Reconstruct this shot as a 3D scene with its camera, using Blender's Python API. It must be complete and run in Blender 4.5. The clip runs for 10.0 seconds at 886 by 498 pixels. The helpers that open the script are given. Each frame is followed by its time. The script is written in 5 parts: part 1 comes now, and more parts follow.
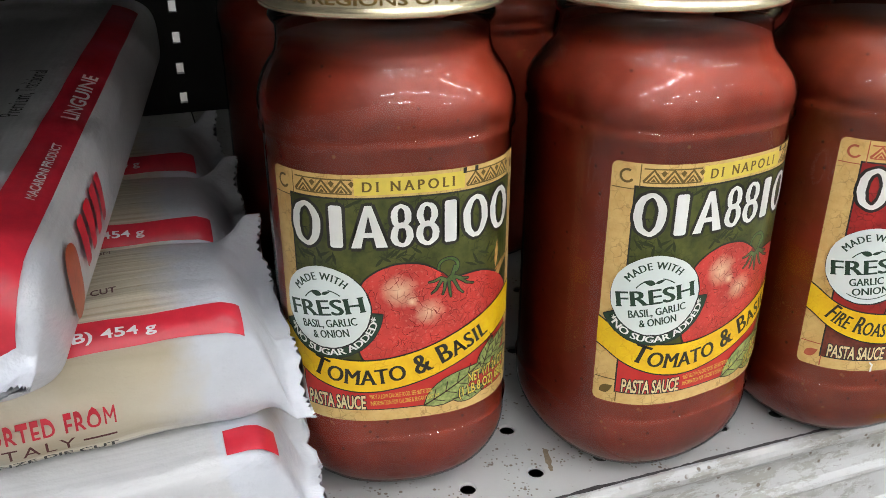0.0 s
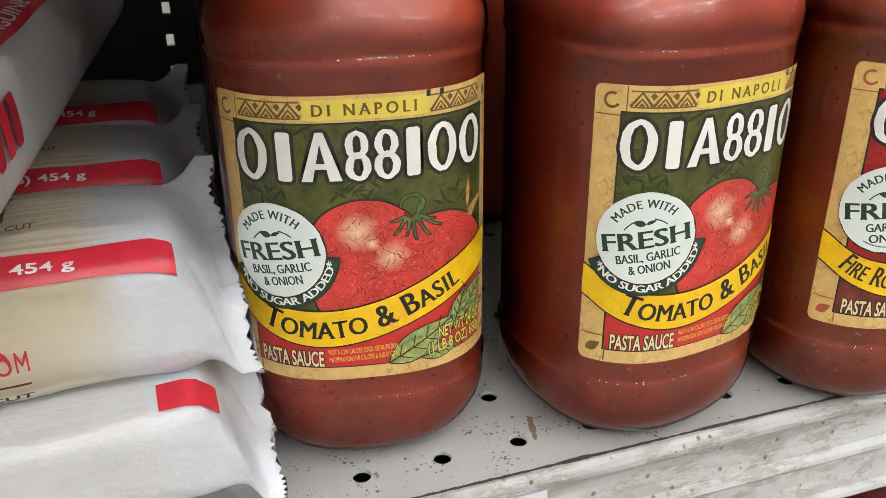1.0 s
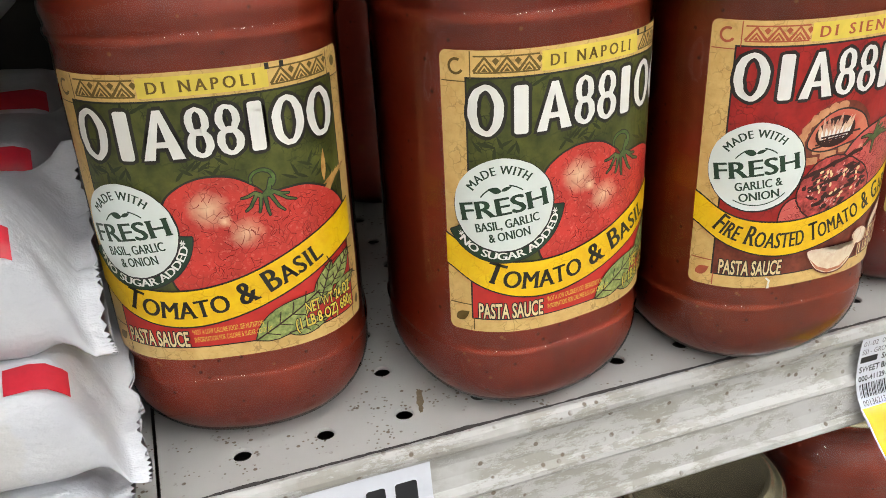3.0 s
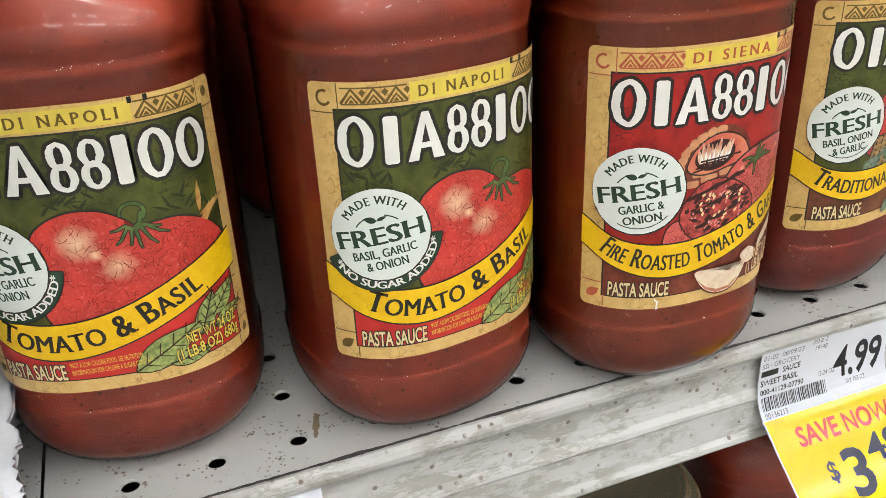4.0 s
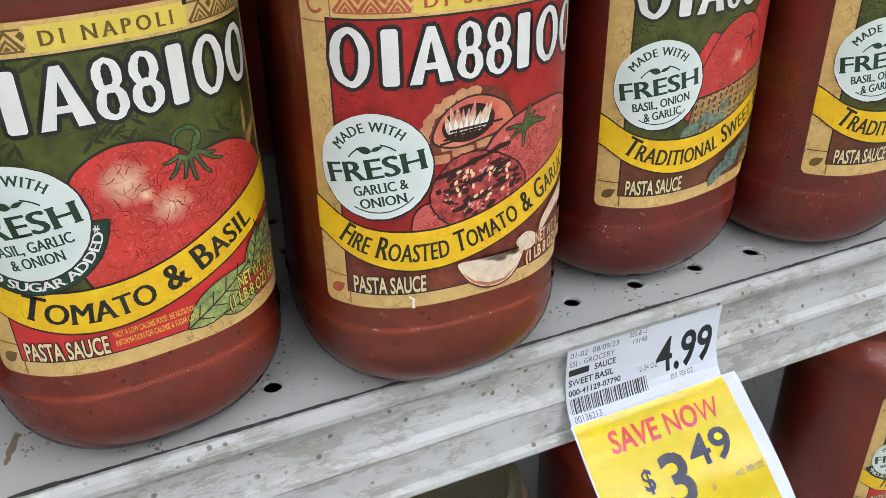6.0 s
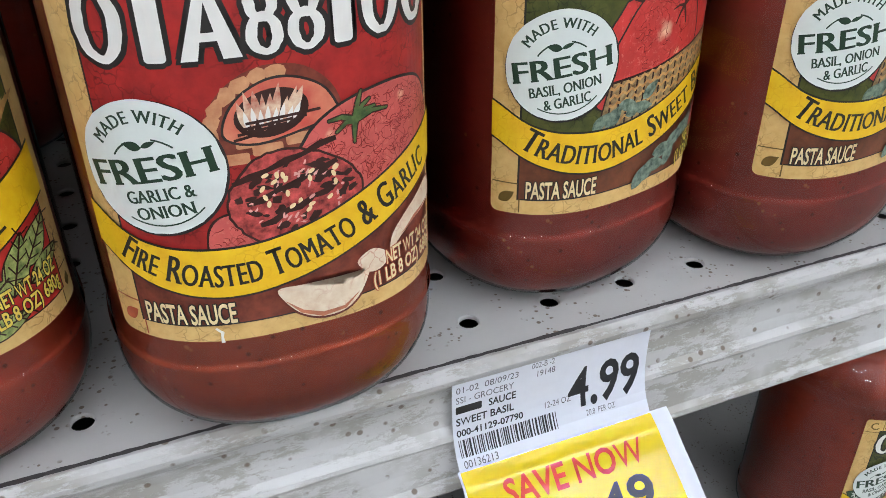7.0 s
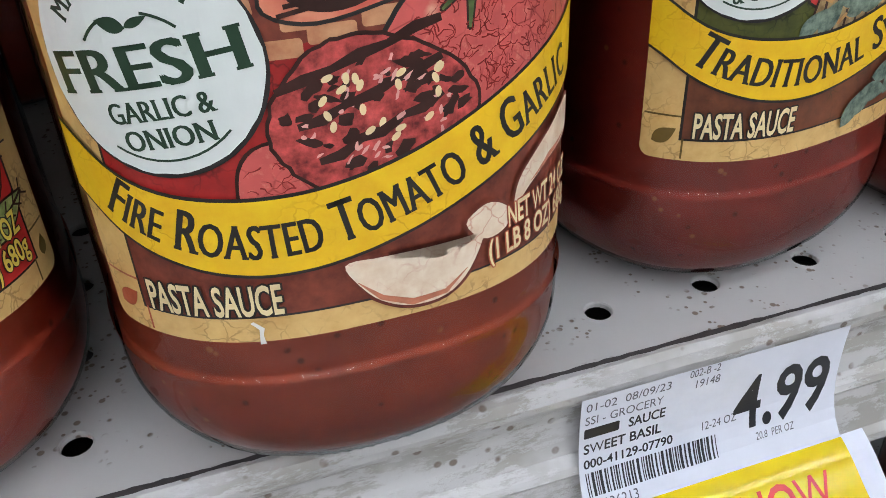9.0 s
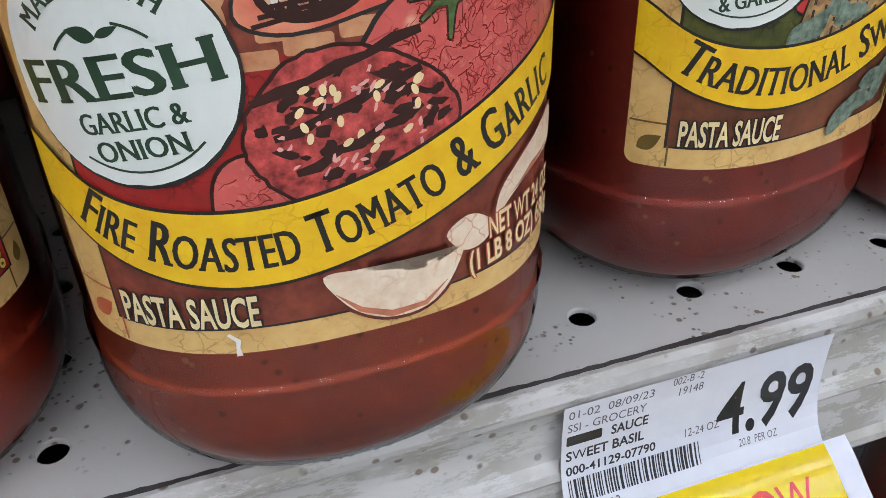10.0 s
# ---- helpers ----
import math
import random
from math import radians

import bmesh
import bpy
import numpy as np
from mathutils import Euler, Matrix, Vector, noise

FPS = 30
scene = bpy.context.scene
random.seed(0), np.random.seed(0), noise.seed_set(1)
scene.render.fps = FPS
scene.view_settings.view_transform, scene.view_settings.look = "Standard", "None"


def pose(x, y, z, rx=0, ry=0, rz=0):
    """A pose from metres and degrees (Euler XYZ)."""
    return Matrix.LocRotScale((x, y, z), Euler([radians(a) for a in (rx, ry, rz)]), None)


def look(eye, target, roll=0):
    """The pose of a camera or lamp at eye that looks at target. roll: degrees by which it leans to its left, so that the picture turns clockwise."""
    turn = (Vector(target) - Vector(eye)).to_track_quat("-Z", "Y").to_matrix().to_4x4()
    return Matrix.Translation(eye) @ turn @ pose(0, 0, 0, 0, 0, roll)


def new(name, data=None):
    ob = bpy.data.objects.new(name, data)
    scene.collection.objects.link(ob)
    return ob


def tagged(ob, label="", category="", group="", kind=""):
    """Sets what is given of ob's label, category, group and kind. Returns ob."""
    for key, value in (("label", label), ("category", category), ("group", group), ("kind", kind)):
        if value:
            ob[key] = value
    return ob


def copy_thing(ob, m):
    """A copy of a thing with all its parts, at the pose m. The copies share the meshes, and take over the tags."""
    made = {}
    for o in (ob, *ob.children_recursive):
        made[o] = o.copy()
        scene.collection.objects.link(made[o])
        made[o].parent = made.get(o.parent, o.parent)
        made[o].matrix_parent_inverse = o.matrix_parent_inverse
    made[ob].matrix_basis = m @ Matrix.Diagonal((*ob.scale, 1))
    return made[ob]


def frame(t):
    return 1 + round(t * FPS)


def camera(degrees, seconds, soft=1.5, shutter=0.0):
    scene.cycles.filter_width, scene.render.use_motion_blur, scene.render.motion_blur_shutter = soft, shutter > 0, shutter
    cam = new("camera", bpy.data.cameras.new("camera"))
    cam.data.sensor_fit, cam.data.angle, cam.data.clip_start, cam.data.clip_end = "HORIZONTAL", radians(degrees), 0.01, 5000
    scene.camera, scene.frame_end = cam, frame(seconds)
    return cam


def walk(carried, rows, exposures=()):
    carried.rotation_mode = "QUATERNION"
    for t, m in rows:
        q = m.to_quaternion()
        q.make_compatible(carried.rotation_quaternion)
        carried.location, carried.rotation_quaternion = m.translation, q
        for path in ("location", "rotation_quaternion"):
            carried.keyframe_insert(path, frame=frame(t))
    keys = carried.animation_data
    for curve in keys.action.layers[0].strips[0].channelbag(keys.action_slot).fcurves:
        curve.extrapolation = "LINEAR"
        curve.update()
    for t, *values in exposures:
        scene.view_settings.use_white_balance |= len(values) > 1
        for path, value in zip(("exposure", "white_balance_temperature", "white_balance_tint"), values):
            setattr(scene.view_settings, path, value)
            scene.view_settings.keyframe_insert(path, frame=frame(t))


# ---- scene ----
cam = camera(55.5, 10.0, soft=0.8)
PATH = [
    (0, (0.01799, -0.19418, 1.09300), (0.62959, 1.51523, 0.25404), -0.00),
    (0.5, (0.02576, -0.18262, 1.07448), (0.61041, 1.53402, 0.23108), -0.24),
    (1, (0.03667, -0.18260, 1.06757), (0.61108, 1.53633, 0.22182), -0.60),
    (1.5, (0.05128, -0.18684, 1.06946), (0.61876, 1.53424, 0.22338), -1.25),
    (2, (0.05652, -0.19164, 1.06696), (0.61830, 1.52640, 0.21096), -2.03),
    (2.2, (0.05781, -0.19465, 1.06933), (0.61421, 1.52321, 0.20946), -2.32),
    (3.3, (0.07786, -0.19554, 1.06197), (0.66435, 1.49875, 0.17573), -2.80),
    (3.5, (0.08207, -0.19795, 1.06550), (0.67649, 1.49300, 0.17817), -2.78),
    (4, (0.09865, -0.20054, 1.07024), (0.72133, 1.47642, 0.17578), -2.70),
    (4.5, (0.11042, -0.20773, 1.07074), (0.78761, 1.44598, 0.17260), -2.21),
    (5, (0.11788, -0.20666, 1.08151), (0.83462, 1.42006, 0.16495), -1.70),
    (5.5, (0.13910, -0.19592, 1.06577), (0.85319, 1.40823, 0.10828), -1.75),
    (6, (0.17091, -0.18237, 1.05525), (0.87492, 1.40388, 0.06119), -1.15),
    (6.2, (0.18499, -0.17400, 1.05186), (0.88898, 1.39720, 0.03415), -0.74),
    (7.3, (0.23833, -0.15289, 1.03661), (0.84932, 1.42384, -0.03137), -0.81),
    (7.5, (0.24277, -0.14861, 1.03291), (0.83601, 1.43101, -0.04080), -1.06),
    (8, (0.23669, -0.13565, 1.03121), (0.76223, 1.46746, -0.04297), -2.53),
    (8.5, (0.23254, -0.11733, 1.01596), (0.73682, 1.48129, -0.07496), -2.86),
    (9, (0.23363, -0.10609, 1.00696), (0.74035, 1.48458, -0.09441), -2.62),
    (9.5, (0.23169, -0.10253, 1.00634), (0.74369, 1.47938, -0.10515), -2.34),
    (10, (0.23591, -0.10398, 1.00842), (0.75964, 1.46827, -0.11128), -1.81),
]
walk(cam, [(t, look(eye, target, roll)) for t, eye, target, roll in PATH], ((0.0, -0.38, 6700, 11), (1.0, -0.34, 7100, 11), (3.5, -0.37, 7150, 11), (4.5, -0.43, 7000, 10), (5.5, -0.48, 6600, 10), (6.0, -0.53, 6400, 10), (7.5, -0.63, 6350, 13), (10.0, -0.73, 6350, 14)))

# ---- world, lamps, exposure ----
world = bpy.data.worlds.new("store_air")
scene.world = world
world.use_nodes = True
world.node_tree.nodes["Background"].inputs[0].default_value = (0.9, 0.95, 1.0, 1)
world.node_tree.nodes["Background"].inputs[1].default_value = 0.05
TUBE_POWER = 88.0        # emission of the ceiling tubes

DECK = 0.9               # height of the shelf deck
CEILING = 3.4


# ---- materials ----
def nodes_of(name):
    m = bpy.data.materials.new(name)
    m.use_nodes = True
    nt = m.node_tree
    return m, nt, nt.nodes["Principled BSDF"]


def put(nt, kind, **values):
    n = nt.nodes.new(kind)
    for k, v in values.items():
        if k in n.inputs:
            n.inputs[k].default_value = v
    return n


def rgba(c):
    return (c[0], c[1], c[2], 1.0)


def mixed(nt, fac, a, b):
    """A colour mix; fac, a and b are sockets or plain values."""
    n = nt.nodes.new("ShaderNodeMix")
    n.data_type = "RGBA"
    for socket, v in ((n.inputs[0], fac), (n.inputs[6], a), (n.inputs[7], b)):
        if isinstance(v, bpy.types.NodeSocket):
            nt.links.new(v, socket)
        elif isinstance(v, (int, float)):
            socket.default_value = v
        else:
            socket.default_value = rgba(v)
    return n.outputs[2]


def ramp(nt, value, lo, hi, flip=False):
    n = nt.nodes.new("ShaderNodeMapRange")
    n.inputs["From Min"].default_value, n.inputs["From Max"].default_value = lo, hi
    n.inputs["To Min"].default_value, n.inputs["To Max"].default_value = (1, 0) if flip else (0, 1)
    nt.links.new(value, n.inputs["Value"])
    return n.outputs[0]


def times(nt, a, b, op="MULTIPLY"):
    n = nt.nodes.new("ShaderNodeMath")
    n.operation = op
    for i, v in enumerate((a, b)):
        if isinstance(v, bpy.types.NodeSocket):
            nt.links.new(v, n.inputs[i])
        else:
            n.inputs[i].default_value = v
    return n.outputs[0]


def coords(nt, what="Object", scale=(1, 1, 1)):
    c = nt.nodes.new("ShaderNodeTexCoord")
    m = nt.nodes.new("ShaderNodeMapping")
    m.inputs["Scale"].default_value = scale
    nt.links.new(c.outputs[what], m.inputs[0])
    return m.outputs[0]


def noise_of(nt, vec, scale, detail=4.0, rough=0.55):
    n = put(nt, "ShaderNodeTexNoise", Scale=scale, Detail=detail, Roughness=rough)
    nt.links.new(vec, n.inputs["Vector"])
    return n.outputs["Fac"]


def cells(nt, vec, scale, feature="F1"):
    n = nt.nodes.new("ShaderNodeTexVoronoi")
    n.feature = feature
    n.inputs["Scale"].default_value = scale
    nt.links.new(vec, n.inputs["Vector"])
    return n.outputs["Distance"]


def bumped(nt, bsdf, height, strength, distance):
    b = put(nt, "ShaderNodeBump", Strength=strength, Distance=distance)
    nt.links.new(height, b.inputs["Height"])
    nt.links.new(b.outputs[0], bsdf.inputs["Normal"])


def plain(name, color, rough=0.5, metal=0.0, vary=0.12, scale=60.0, coat=0.0):
    m, nt, p = nodes_of(name)
    v = coords(nt)
    f = noise_of(nt, v, scale)
    dark = tuple(c * (1 - vary) for c in color)
    light = tuple(min(1, c * (1 + vary)) for c in color)
    nt.links.new(mixed(nt, f, dark, light), p.inputs["Base Color"])
    p.inputs["Roughness"].default_value, p.inputs["Metallic"].default_value = rough, metal
    p.inputs["Coat Weight"].default_value = coat
    p.inputs["Coat Roughness"].default_value = 0.08
    return m


def printed(name, color, dark=None, mottle=0.35, crack=0.0, crack_color=(0.05, 0.03, 0.01), scale=260.0, rough=0.34):
    """Glossy printed paper, mottled and with a fine net of drawn cracks."""
    m, nt, p = nodes_of(name)
    v = coords(nt)
    f = ramp(nt, noise_of(nt, v, scale, 5, 0.6), 0.3, 0.72)
    dark = dark or tuple(c * (1 - mottle) for c in color)
    col = mixed(nt, f, dark, color)
    if crack:
        warp = put(nt, "ShaderNodeTexNoise", Scale=300.0, Detail=3.0)
        nt.links.new(v, warp.inputs["Vector"])
        add = nt.nodes.new("ShaderNodeVectorMath")
        add.operation = "MULTIPLY_ADD"
        nt.links.new(warp.outputs["Color"], add.inputs[0])
        add.inputs[1].default_value = (0.004, 0.004, 0.004)
        nt.links.new(v, add.inputs[2])
        e = ramp(nt, cells(nt, add.outputs[0], 330.0, "DISTANCE_TO_EDGE"), 0.012, 0.06, True)
        gate = ramp(nt, noise_of(nt, v, 120.0), 0.46, 0.6)
        col = mixed(nt, times(nt, times(nt, e, gate), crack), col, crack_color)
    nt.links.new(col, p.inputs["Base Color"])
    p.inputs["Roughness"].default_value = rough
    p.inputs["Specular IOR Level"].default_value = 0.4
    bumped(nt, p, noise_of(nt, v, 500.0), 0.05, 0.0005)
    return m


def make_glass():
    m, nt, p = nodes_of("jar_glass")
    nt.nodes.remove(p)
    out = nt.nodes["Material Output"]
    clear = put(nt, "ShaderNodeBsdfTransparent", Color=(0.97, 0.985, 0.975, 1))
    gloss = put(nt, "ShaderNodeBsdfGlossy", Roughness=0.03)
    v = coords(nt)
    b = put(nt, "ShaderNodeBump", Strength=0.3, Distance=0.0009)
    nt.links.new(noise_of(nt, v, 85.0, 3), b.inputs["Height"])
    nt.links.new(b.outputs[0], gloss.inputs["Normal"])
    fr = put(nt, "ShaderNodeFresnel", IOR=1.5)
    nt.links.new(b.outputs[0], fr.inputs["Normal"])
    mix = nt.nodes.new("ShaderNodeMixShader")
    nt.links.new(fr.outputs[0], mix.inputs[0])
    nt.links.new(clear.outputs[0], mix.inputs[1])
    nt.links.new(gloss.outputs[0], mix.inputs[2])
    nt.links.new(mix.outputs[0], out.inputs["Surface"])
    return m


def make_sauce(name, tint):
    m, nt, p = nodes_of(name)
    v = coords(nt)
    big = ramp(nt, noise_of(nt, v, 38.0, 4, 0.6), 0.3, 0.7)
    col = mixed(nt, big, tuple(c * 0.72 for c in tint), tuple(c * 1.15 for c in tint))
    fine = ramp(nt, noise_of(nt, v, 300.0, 3), 0.5, 0.8)
    col = mixed(nt, times(nt, fine, 0.2), col, (tint[0] * 1.3, tint[1] * 1.8, tint[2] * 1.5))
    herb = times(nt, times(nt, ramp(nt, cells(nt, v, 260.0), 0.09, 0.2, True), ramp(nt, noise_of(nt, v, 110.0), 0.5, 0.58)), 0.75)
    col = mixed(nt, herb, col, (0.09, 0.016, 0.008))
    chunk = times(nt, ramp(nt, cells(nt, coords(nt, "Object", (1, 1, 0.7)), 85.0), 0.13, 0.2, True), ramp(nt, noise_of(nt, v, 33.0), 0.58, 0.63))
    col = mixed(nt, times(nt, chunk, 0.7), col, (0.5, 0.14, 0.03))
    drift = ramp(nt, noise_of(nt, coords(nt, "Object", (1, 1, 2.6)), 70.0, 7, 0.7), 0.4, 0.66)
    col = mixed(nt, times(nt, drift, 0.28), col, tuple(c * 0.5 for c in tint))
    seed = times(nt, ramp(nt, cells(nt, v, 190.0), 0.07, 0.13, True), ramp(nt, noise_of(nt, v, 60.0), 0.56, 0.6))
    col = mixed(nt, times(nt, seed, 0.6), col, (0.62, 0.24, 0.08))
    nt.links.new(col, p.inputs["Base Color"])
    p.inputs["Roughness"].default_value = 0.42
    bumped(nt, p, noise_of(nt, v, 160.0, 2), 0.15, 0.0008)
    return m


def make_paint():
    """Ageing cream shelf enamel with brown pits, grime and rubbed patches."""
    m, nt, p = nodes_of("shelf_enamel")
    v = coords(nt)
    base = mixed(nt, noise_of(nt, v, 14.0, 5, 0.6), (0.365, 0.365, 0.35), (0.515, 0.515, 0.50))
    pits = times(nt, ramp(nt, cells(nt, v, 300.0), 0.15, 0.22, True), ramp(nt, noise_of(nt, v, 70.0), 0.48, 0.54))
    small = times(nt, ramp(nt, cells(nt, v, 520.0), 0.16, 0.24, True), ramp(nt, noise_of(nt, v, 70.0), 0.5, 0.56))
    both = times(nt, pits, small, "MAXIMUM")
    grime = ramp(nt, noise_of(nt, coords(nt, "Object", (0.5, 1, 1)), 60.0, 6, 0.7), 0.6, 0.75)
    col = mixed(nt, times(nt, grime, 0.2), base, (0.33, 0.30, 0.24))
    col = mixed(nt, times(nt, both, 0.85), col, (0.13, 0.085, 0.05))
    nt.links.new(col, p.inputs["Base Color"])
    p.inputs["Roughness"].default_value = 0.42
    bumped(nt, p, times(nt, 1.0, both, "SUBTRACT"), 0.4, 0.0004)
    return m


def make_rail_paint():
    m, nt, p = nodes_of("rail_enamel")
    v = coords(nt)
    base = mixed(nt, noise_of(nt, v, 22.0, 5, 0.6), (0.385, 0.385, 0.37), (0.55, 0.555, 0.55))
    streak = coords(nt, "Object", (0.35, 1, 1))
    rub = times(nt, ramp(nt, noise_of(nt, streak, 190.0, 8, 0.75), 0.47, 0.53), ramp(nt, noise_of(nt, v, 30.0), 0.40, 0.52))
    col = mixed(nt, times(nt, rub, 0.65), base, (0.26, 0.245, 0.20))
    pits = times(nt, ramp(nt, cells(nt, v, 200.0), 0.13, 0.2, True), ramp(nt, noise_of(nt, v, 60.0), 0.46, 0.52))
    col = mixed(nt, times(nt, pits, 0.85), col, (0.12, 0.08, 0.05))
    rust = times(nt, ramp(nt, cells(nt, v, 34.0), 0.06, 0.1, True), 0.7)
    col = mixed(nt, rust, col, (0.34, 0.17, 0.07))
    nt.links.new(col, p.inputs["Base Color"])
    p.inputs["Roughness"].default_value = 0.4
    bumped(nt, p, times(nt, 1.0, rub, "SUBTRACT"), 0.35, 0.0004)
    return m


def make_film(name, clear):
    """Pasta strands seen through clear film, turning to white frosted film towards the sealed ends."""
    m, nt, p = nodes_of(name)
    uvn = nt.nodes.new("ShaderNodeUVMap")
    sep = nt.nodes.new("ShaderNodeSeparateXYZ")
    nt.links.new(uvn.outputs[0], sep.inputs[0])
    v = coords(nt)
    st = nt.nodes.new("ShaderNodeMapping")
    st.inputs["Scale"].default_value = (6, 620, 1)
    nt.links.new(uvn.outputs[0], st.inputs[0])
    strands = noise_of(nt, st.outputs[0], 1.0, 2)
    pasta = mixed(nt, ramp(nt, strands, 0.35, 0.65), (0.44, 0.37, 0.25), (0.70, 0.63, 0.49))
    cloud = noise_of(nt, v, 45.0, 4)
    white = mixed(nt, cloud, (0.46, 0.48, 0.53), (0.68, 0.70, 0.74))
    edge = times(nt, sep.outputs[0], times(nt, noise_of(nt, v, 60.0, 5), 0.022), "ADD")
    col = mixed(nt, times(nt, ramp(nt, edge, 0.002, 0.014), 1.0 - clear, "MAXIMUM"), pasta, white)
    haze = ramp(nt, noise_of(nt, v, 28.0, 3), 0.45, 0.7)
    col = mixed(nt, times(nt, haze, 0.35), col, (0.66, 0.66, 0.66))
    nt.links.new(col, p.inputs["Base Color"])
    p.inputs["Roughness"].default_value = 0.3
    p.inputs["Coat Weight"].default_value = 0.35
    p.inputs["Coat Roughness"].default_value = 0.15
    bumped(nt, p, noise_of(nt, coords(nt, "Object", (0.6, 1, 1)), 95.0, 5, 0.6), 0.45, 0.003)
    return m


def make_tomato(name, base, spots):
    """Printed tomato: red ink with pale drawn glints and dark cracks."""
    m, nt, p = nodes_of(name)
    uvn = nt.nodes.new("ShaderNodeUVMap")
    v = coords(nt)
    col = mixed(nt, ramp(nt, noise_of(nt, v, 150.0, 4), 0.3, 0.7), tuple(c * 0.72 for c in base), base)
    for x, y, r in spots:
        d = nt.nodes.new("ShaderNodeVectorMath")
        d.operation = "DISTANCE"
        nt.links.new(uvn.outputs[0], d.inputs[0])
        d.inputs[1].default_value = (x / 1000, y / 1000, 0)
        wob = times(nt, d.outputs["Value"], times(nt, noise_of(nt, v, 330.0, 4), 0.004), "ADD")
        col = mixed(nt, times(nt, ramp(nt, wob, 0.001, r / 1000, True), 0.85), col, (0.85, 0.66, 0.42))
    fleck = times(nt, ramp(nt, noise_of(nt, v, 900.0, 3, 0.7), 0.56, 0.7), 0.22)
    col = mixed(nt, fleck, col, (0.86, 0.42, 0.30))
    warp = ramp(nt, cells(nt, v, 360.0, "DISTANCE_TO_EDGE"), 0.012, 0.05, True)
    col = mixed(nt, times(nt, times(nt, warp, ramp(nt, noise_of(nt, v, 190.0), 0.48, 0.58)), 0.6), col, (0.20, 0.01, 0.006))
    nt.links.new(col, p.inputs["Base Color"])
    p.inputs["Roughness"].default_value = 0.34
    return m


def emitter(name, color, power):
    m, nt, p = nodes_of(name)
    p.inputs["Base Color"].default_value = rgba((0.8, 0.8, 0.8))
    p.inputs["Emission Color"].default_value = rgba(color)
    p.inputs["Emission Strength"].default_value = power
    return m


GLASS = make_glass()
SAUCE = make_sauce("tomato_sauce", (0.46, 0.060, 0.027))
SAUCE_ROAST = make_sauce("roasted_sauce", (0.45, 0.068, 0.025))
SAUCE_SWEET = make_sauce("sweet_basil_sauce", (0.39, 0.047, 0.030))
ENAMEL = make_paint()
RAIL = make_rail_paint()
FILM = make_film("pasta_film", 1.0)
FROSTED = make_film("frosted_film", 0.22)
LID = plain("gold_lid_metal", (0.74, 0.65, 0.44), 0.27, 0.75, 0.15, 140)
DARK_INK = plain("dark_ink", (0.016, 0.014, 0.012), 0.4)
GREEN_INK = printed("deep_green_ink", (0.020, 0.055, 0.028), mottle=0.3)
WHITE_INK = printed("white_ink", (0.80, 0.79, 0.74), mottle=0.06)
SEAL = printed("pale_seal_paper", (0.72, 0.77, 0.73), mottle=0.05)
TAN = printed("tan_border_ink", (0.72, 0.50, 0.19), (0.60, 0.36, 0.12), crack=0.5, crack_color=(0.22, 0.10, 0.03))
YELLOW = printed("yellow_ink", (0.82, 0.55, 0.015), (0.74, 0.42, 0.01), crack=0.5, crack_color=(0.5, 0.24, 0.0))
STRIP = printed("pale_yellow_ink", (0.78, 0.60, 0.10), mottle=0.15)
OLIVE = printed("olive_panel_ink", (0.105, 0.115, 0.022), (0.024, 0.032, 0.008), crack=0.9, crack_color=(0.012, 0.016, 0.006), scale=150)
CRIMSON = printed("crimson_panel_ink", (0.42, 0.022, 0.018), (0.20, 0.010, 0.010), crack=0.8, crack_color=(0.12, 0.005, 0.005), scale=150)
BROWN = printed("brown_panel_ink", (0.20, 0.060, 0.024), (0.07, 0.022, 0.012), crack=0.6, scale=170)
RED_INK = printed("red_ink", (0.62, 0.035, 0.030), mottle=0.2)
RUST_INK = printed("rust_ink", (0.50, 0.11, 0.05), mottle=0.3)
STONE_INK = printed("oven_stone_ink", (0.62, 0.34, 0.17), (0.40, 0.15, 0.07), scale=300)
CREAM_INK = printed("cream_ink", (0.80, 0.66, 0.36), mottle=0.1)
OLIVE_LINE = printed("brown_line_ink", (0.16, 0.10, 0.02), mottle=0.2)
STEM_INK = printed("stem_green_ink", (0.12, 0.20, 0.06), (0.03, 0.07, 0.02), scale=420)
LEAF_INK = printed("basil_leaf_ink", (0.46, 0.52, 0.18), (0.07, 0.13, 0.035), scale=520)
TEAL_LEAF = printed("dusky_leaf_ink", (0.26, 0.34, 0.26), (0.02, 0.05, 0.04), scale=620)
BASKET = printed("wicker_ink", (0.42, 0.30, 0.14), (0.14, 0.08, 0.03), scale=520)
RUST_BROWN = printed("rust_brown_ink", (0.24, 0.055, 0.030), (0.09, 0.016, 0.010), scale=300)
PATTY = printed("charred_tomato_ink", (0.66, 0.10, 0.085), (0.10, 0.008, 0.010), scale=620)
GARLIC = printed("garlic_ink", (0.84, 0.74, 0.58), (0.68, 0.50, 0.34), crack=0.5, crack_color=(0.5, 0.12, 0.06))
FLAME = printed("flame_ink", (0.80, 0.66, 0.46), (0.45, 0.12, 0.08), scale=460)
TOMATO = make_tomato("tomato_print", (0.60, 0.045, 0.035), ((38, 45, 8), (47, 37.5, 7), (42, 41, 4)))
TOMATO_ROAST = make_tomato("roast_tomato_print", (0.62, 0.11, 0.095), ((49, 42.5, 3.5), (66, 46, 3)))
TOMATO_BASKET = make_tomato("basket_tomato_print", (0.56, 0.04, 0.035), ((45, 44, 5), (50, 38, 3)))
TOMATO_SHADE = printed("tomato_shade_ink", (0.26, 0.012, 0.010), mottle=0.4)
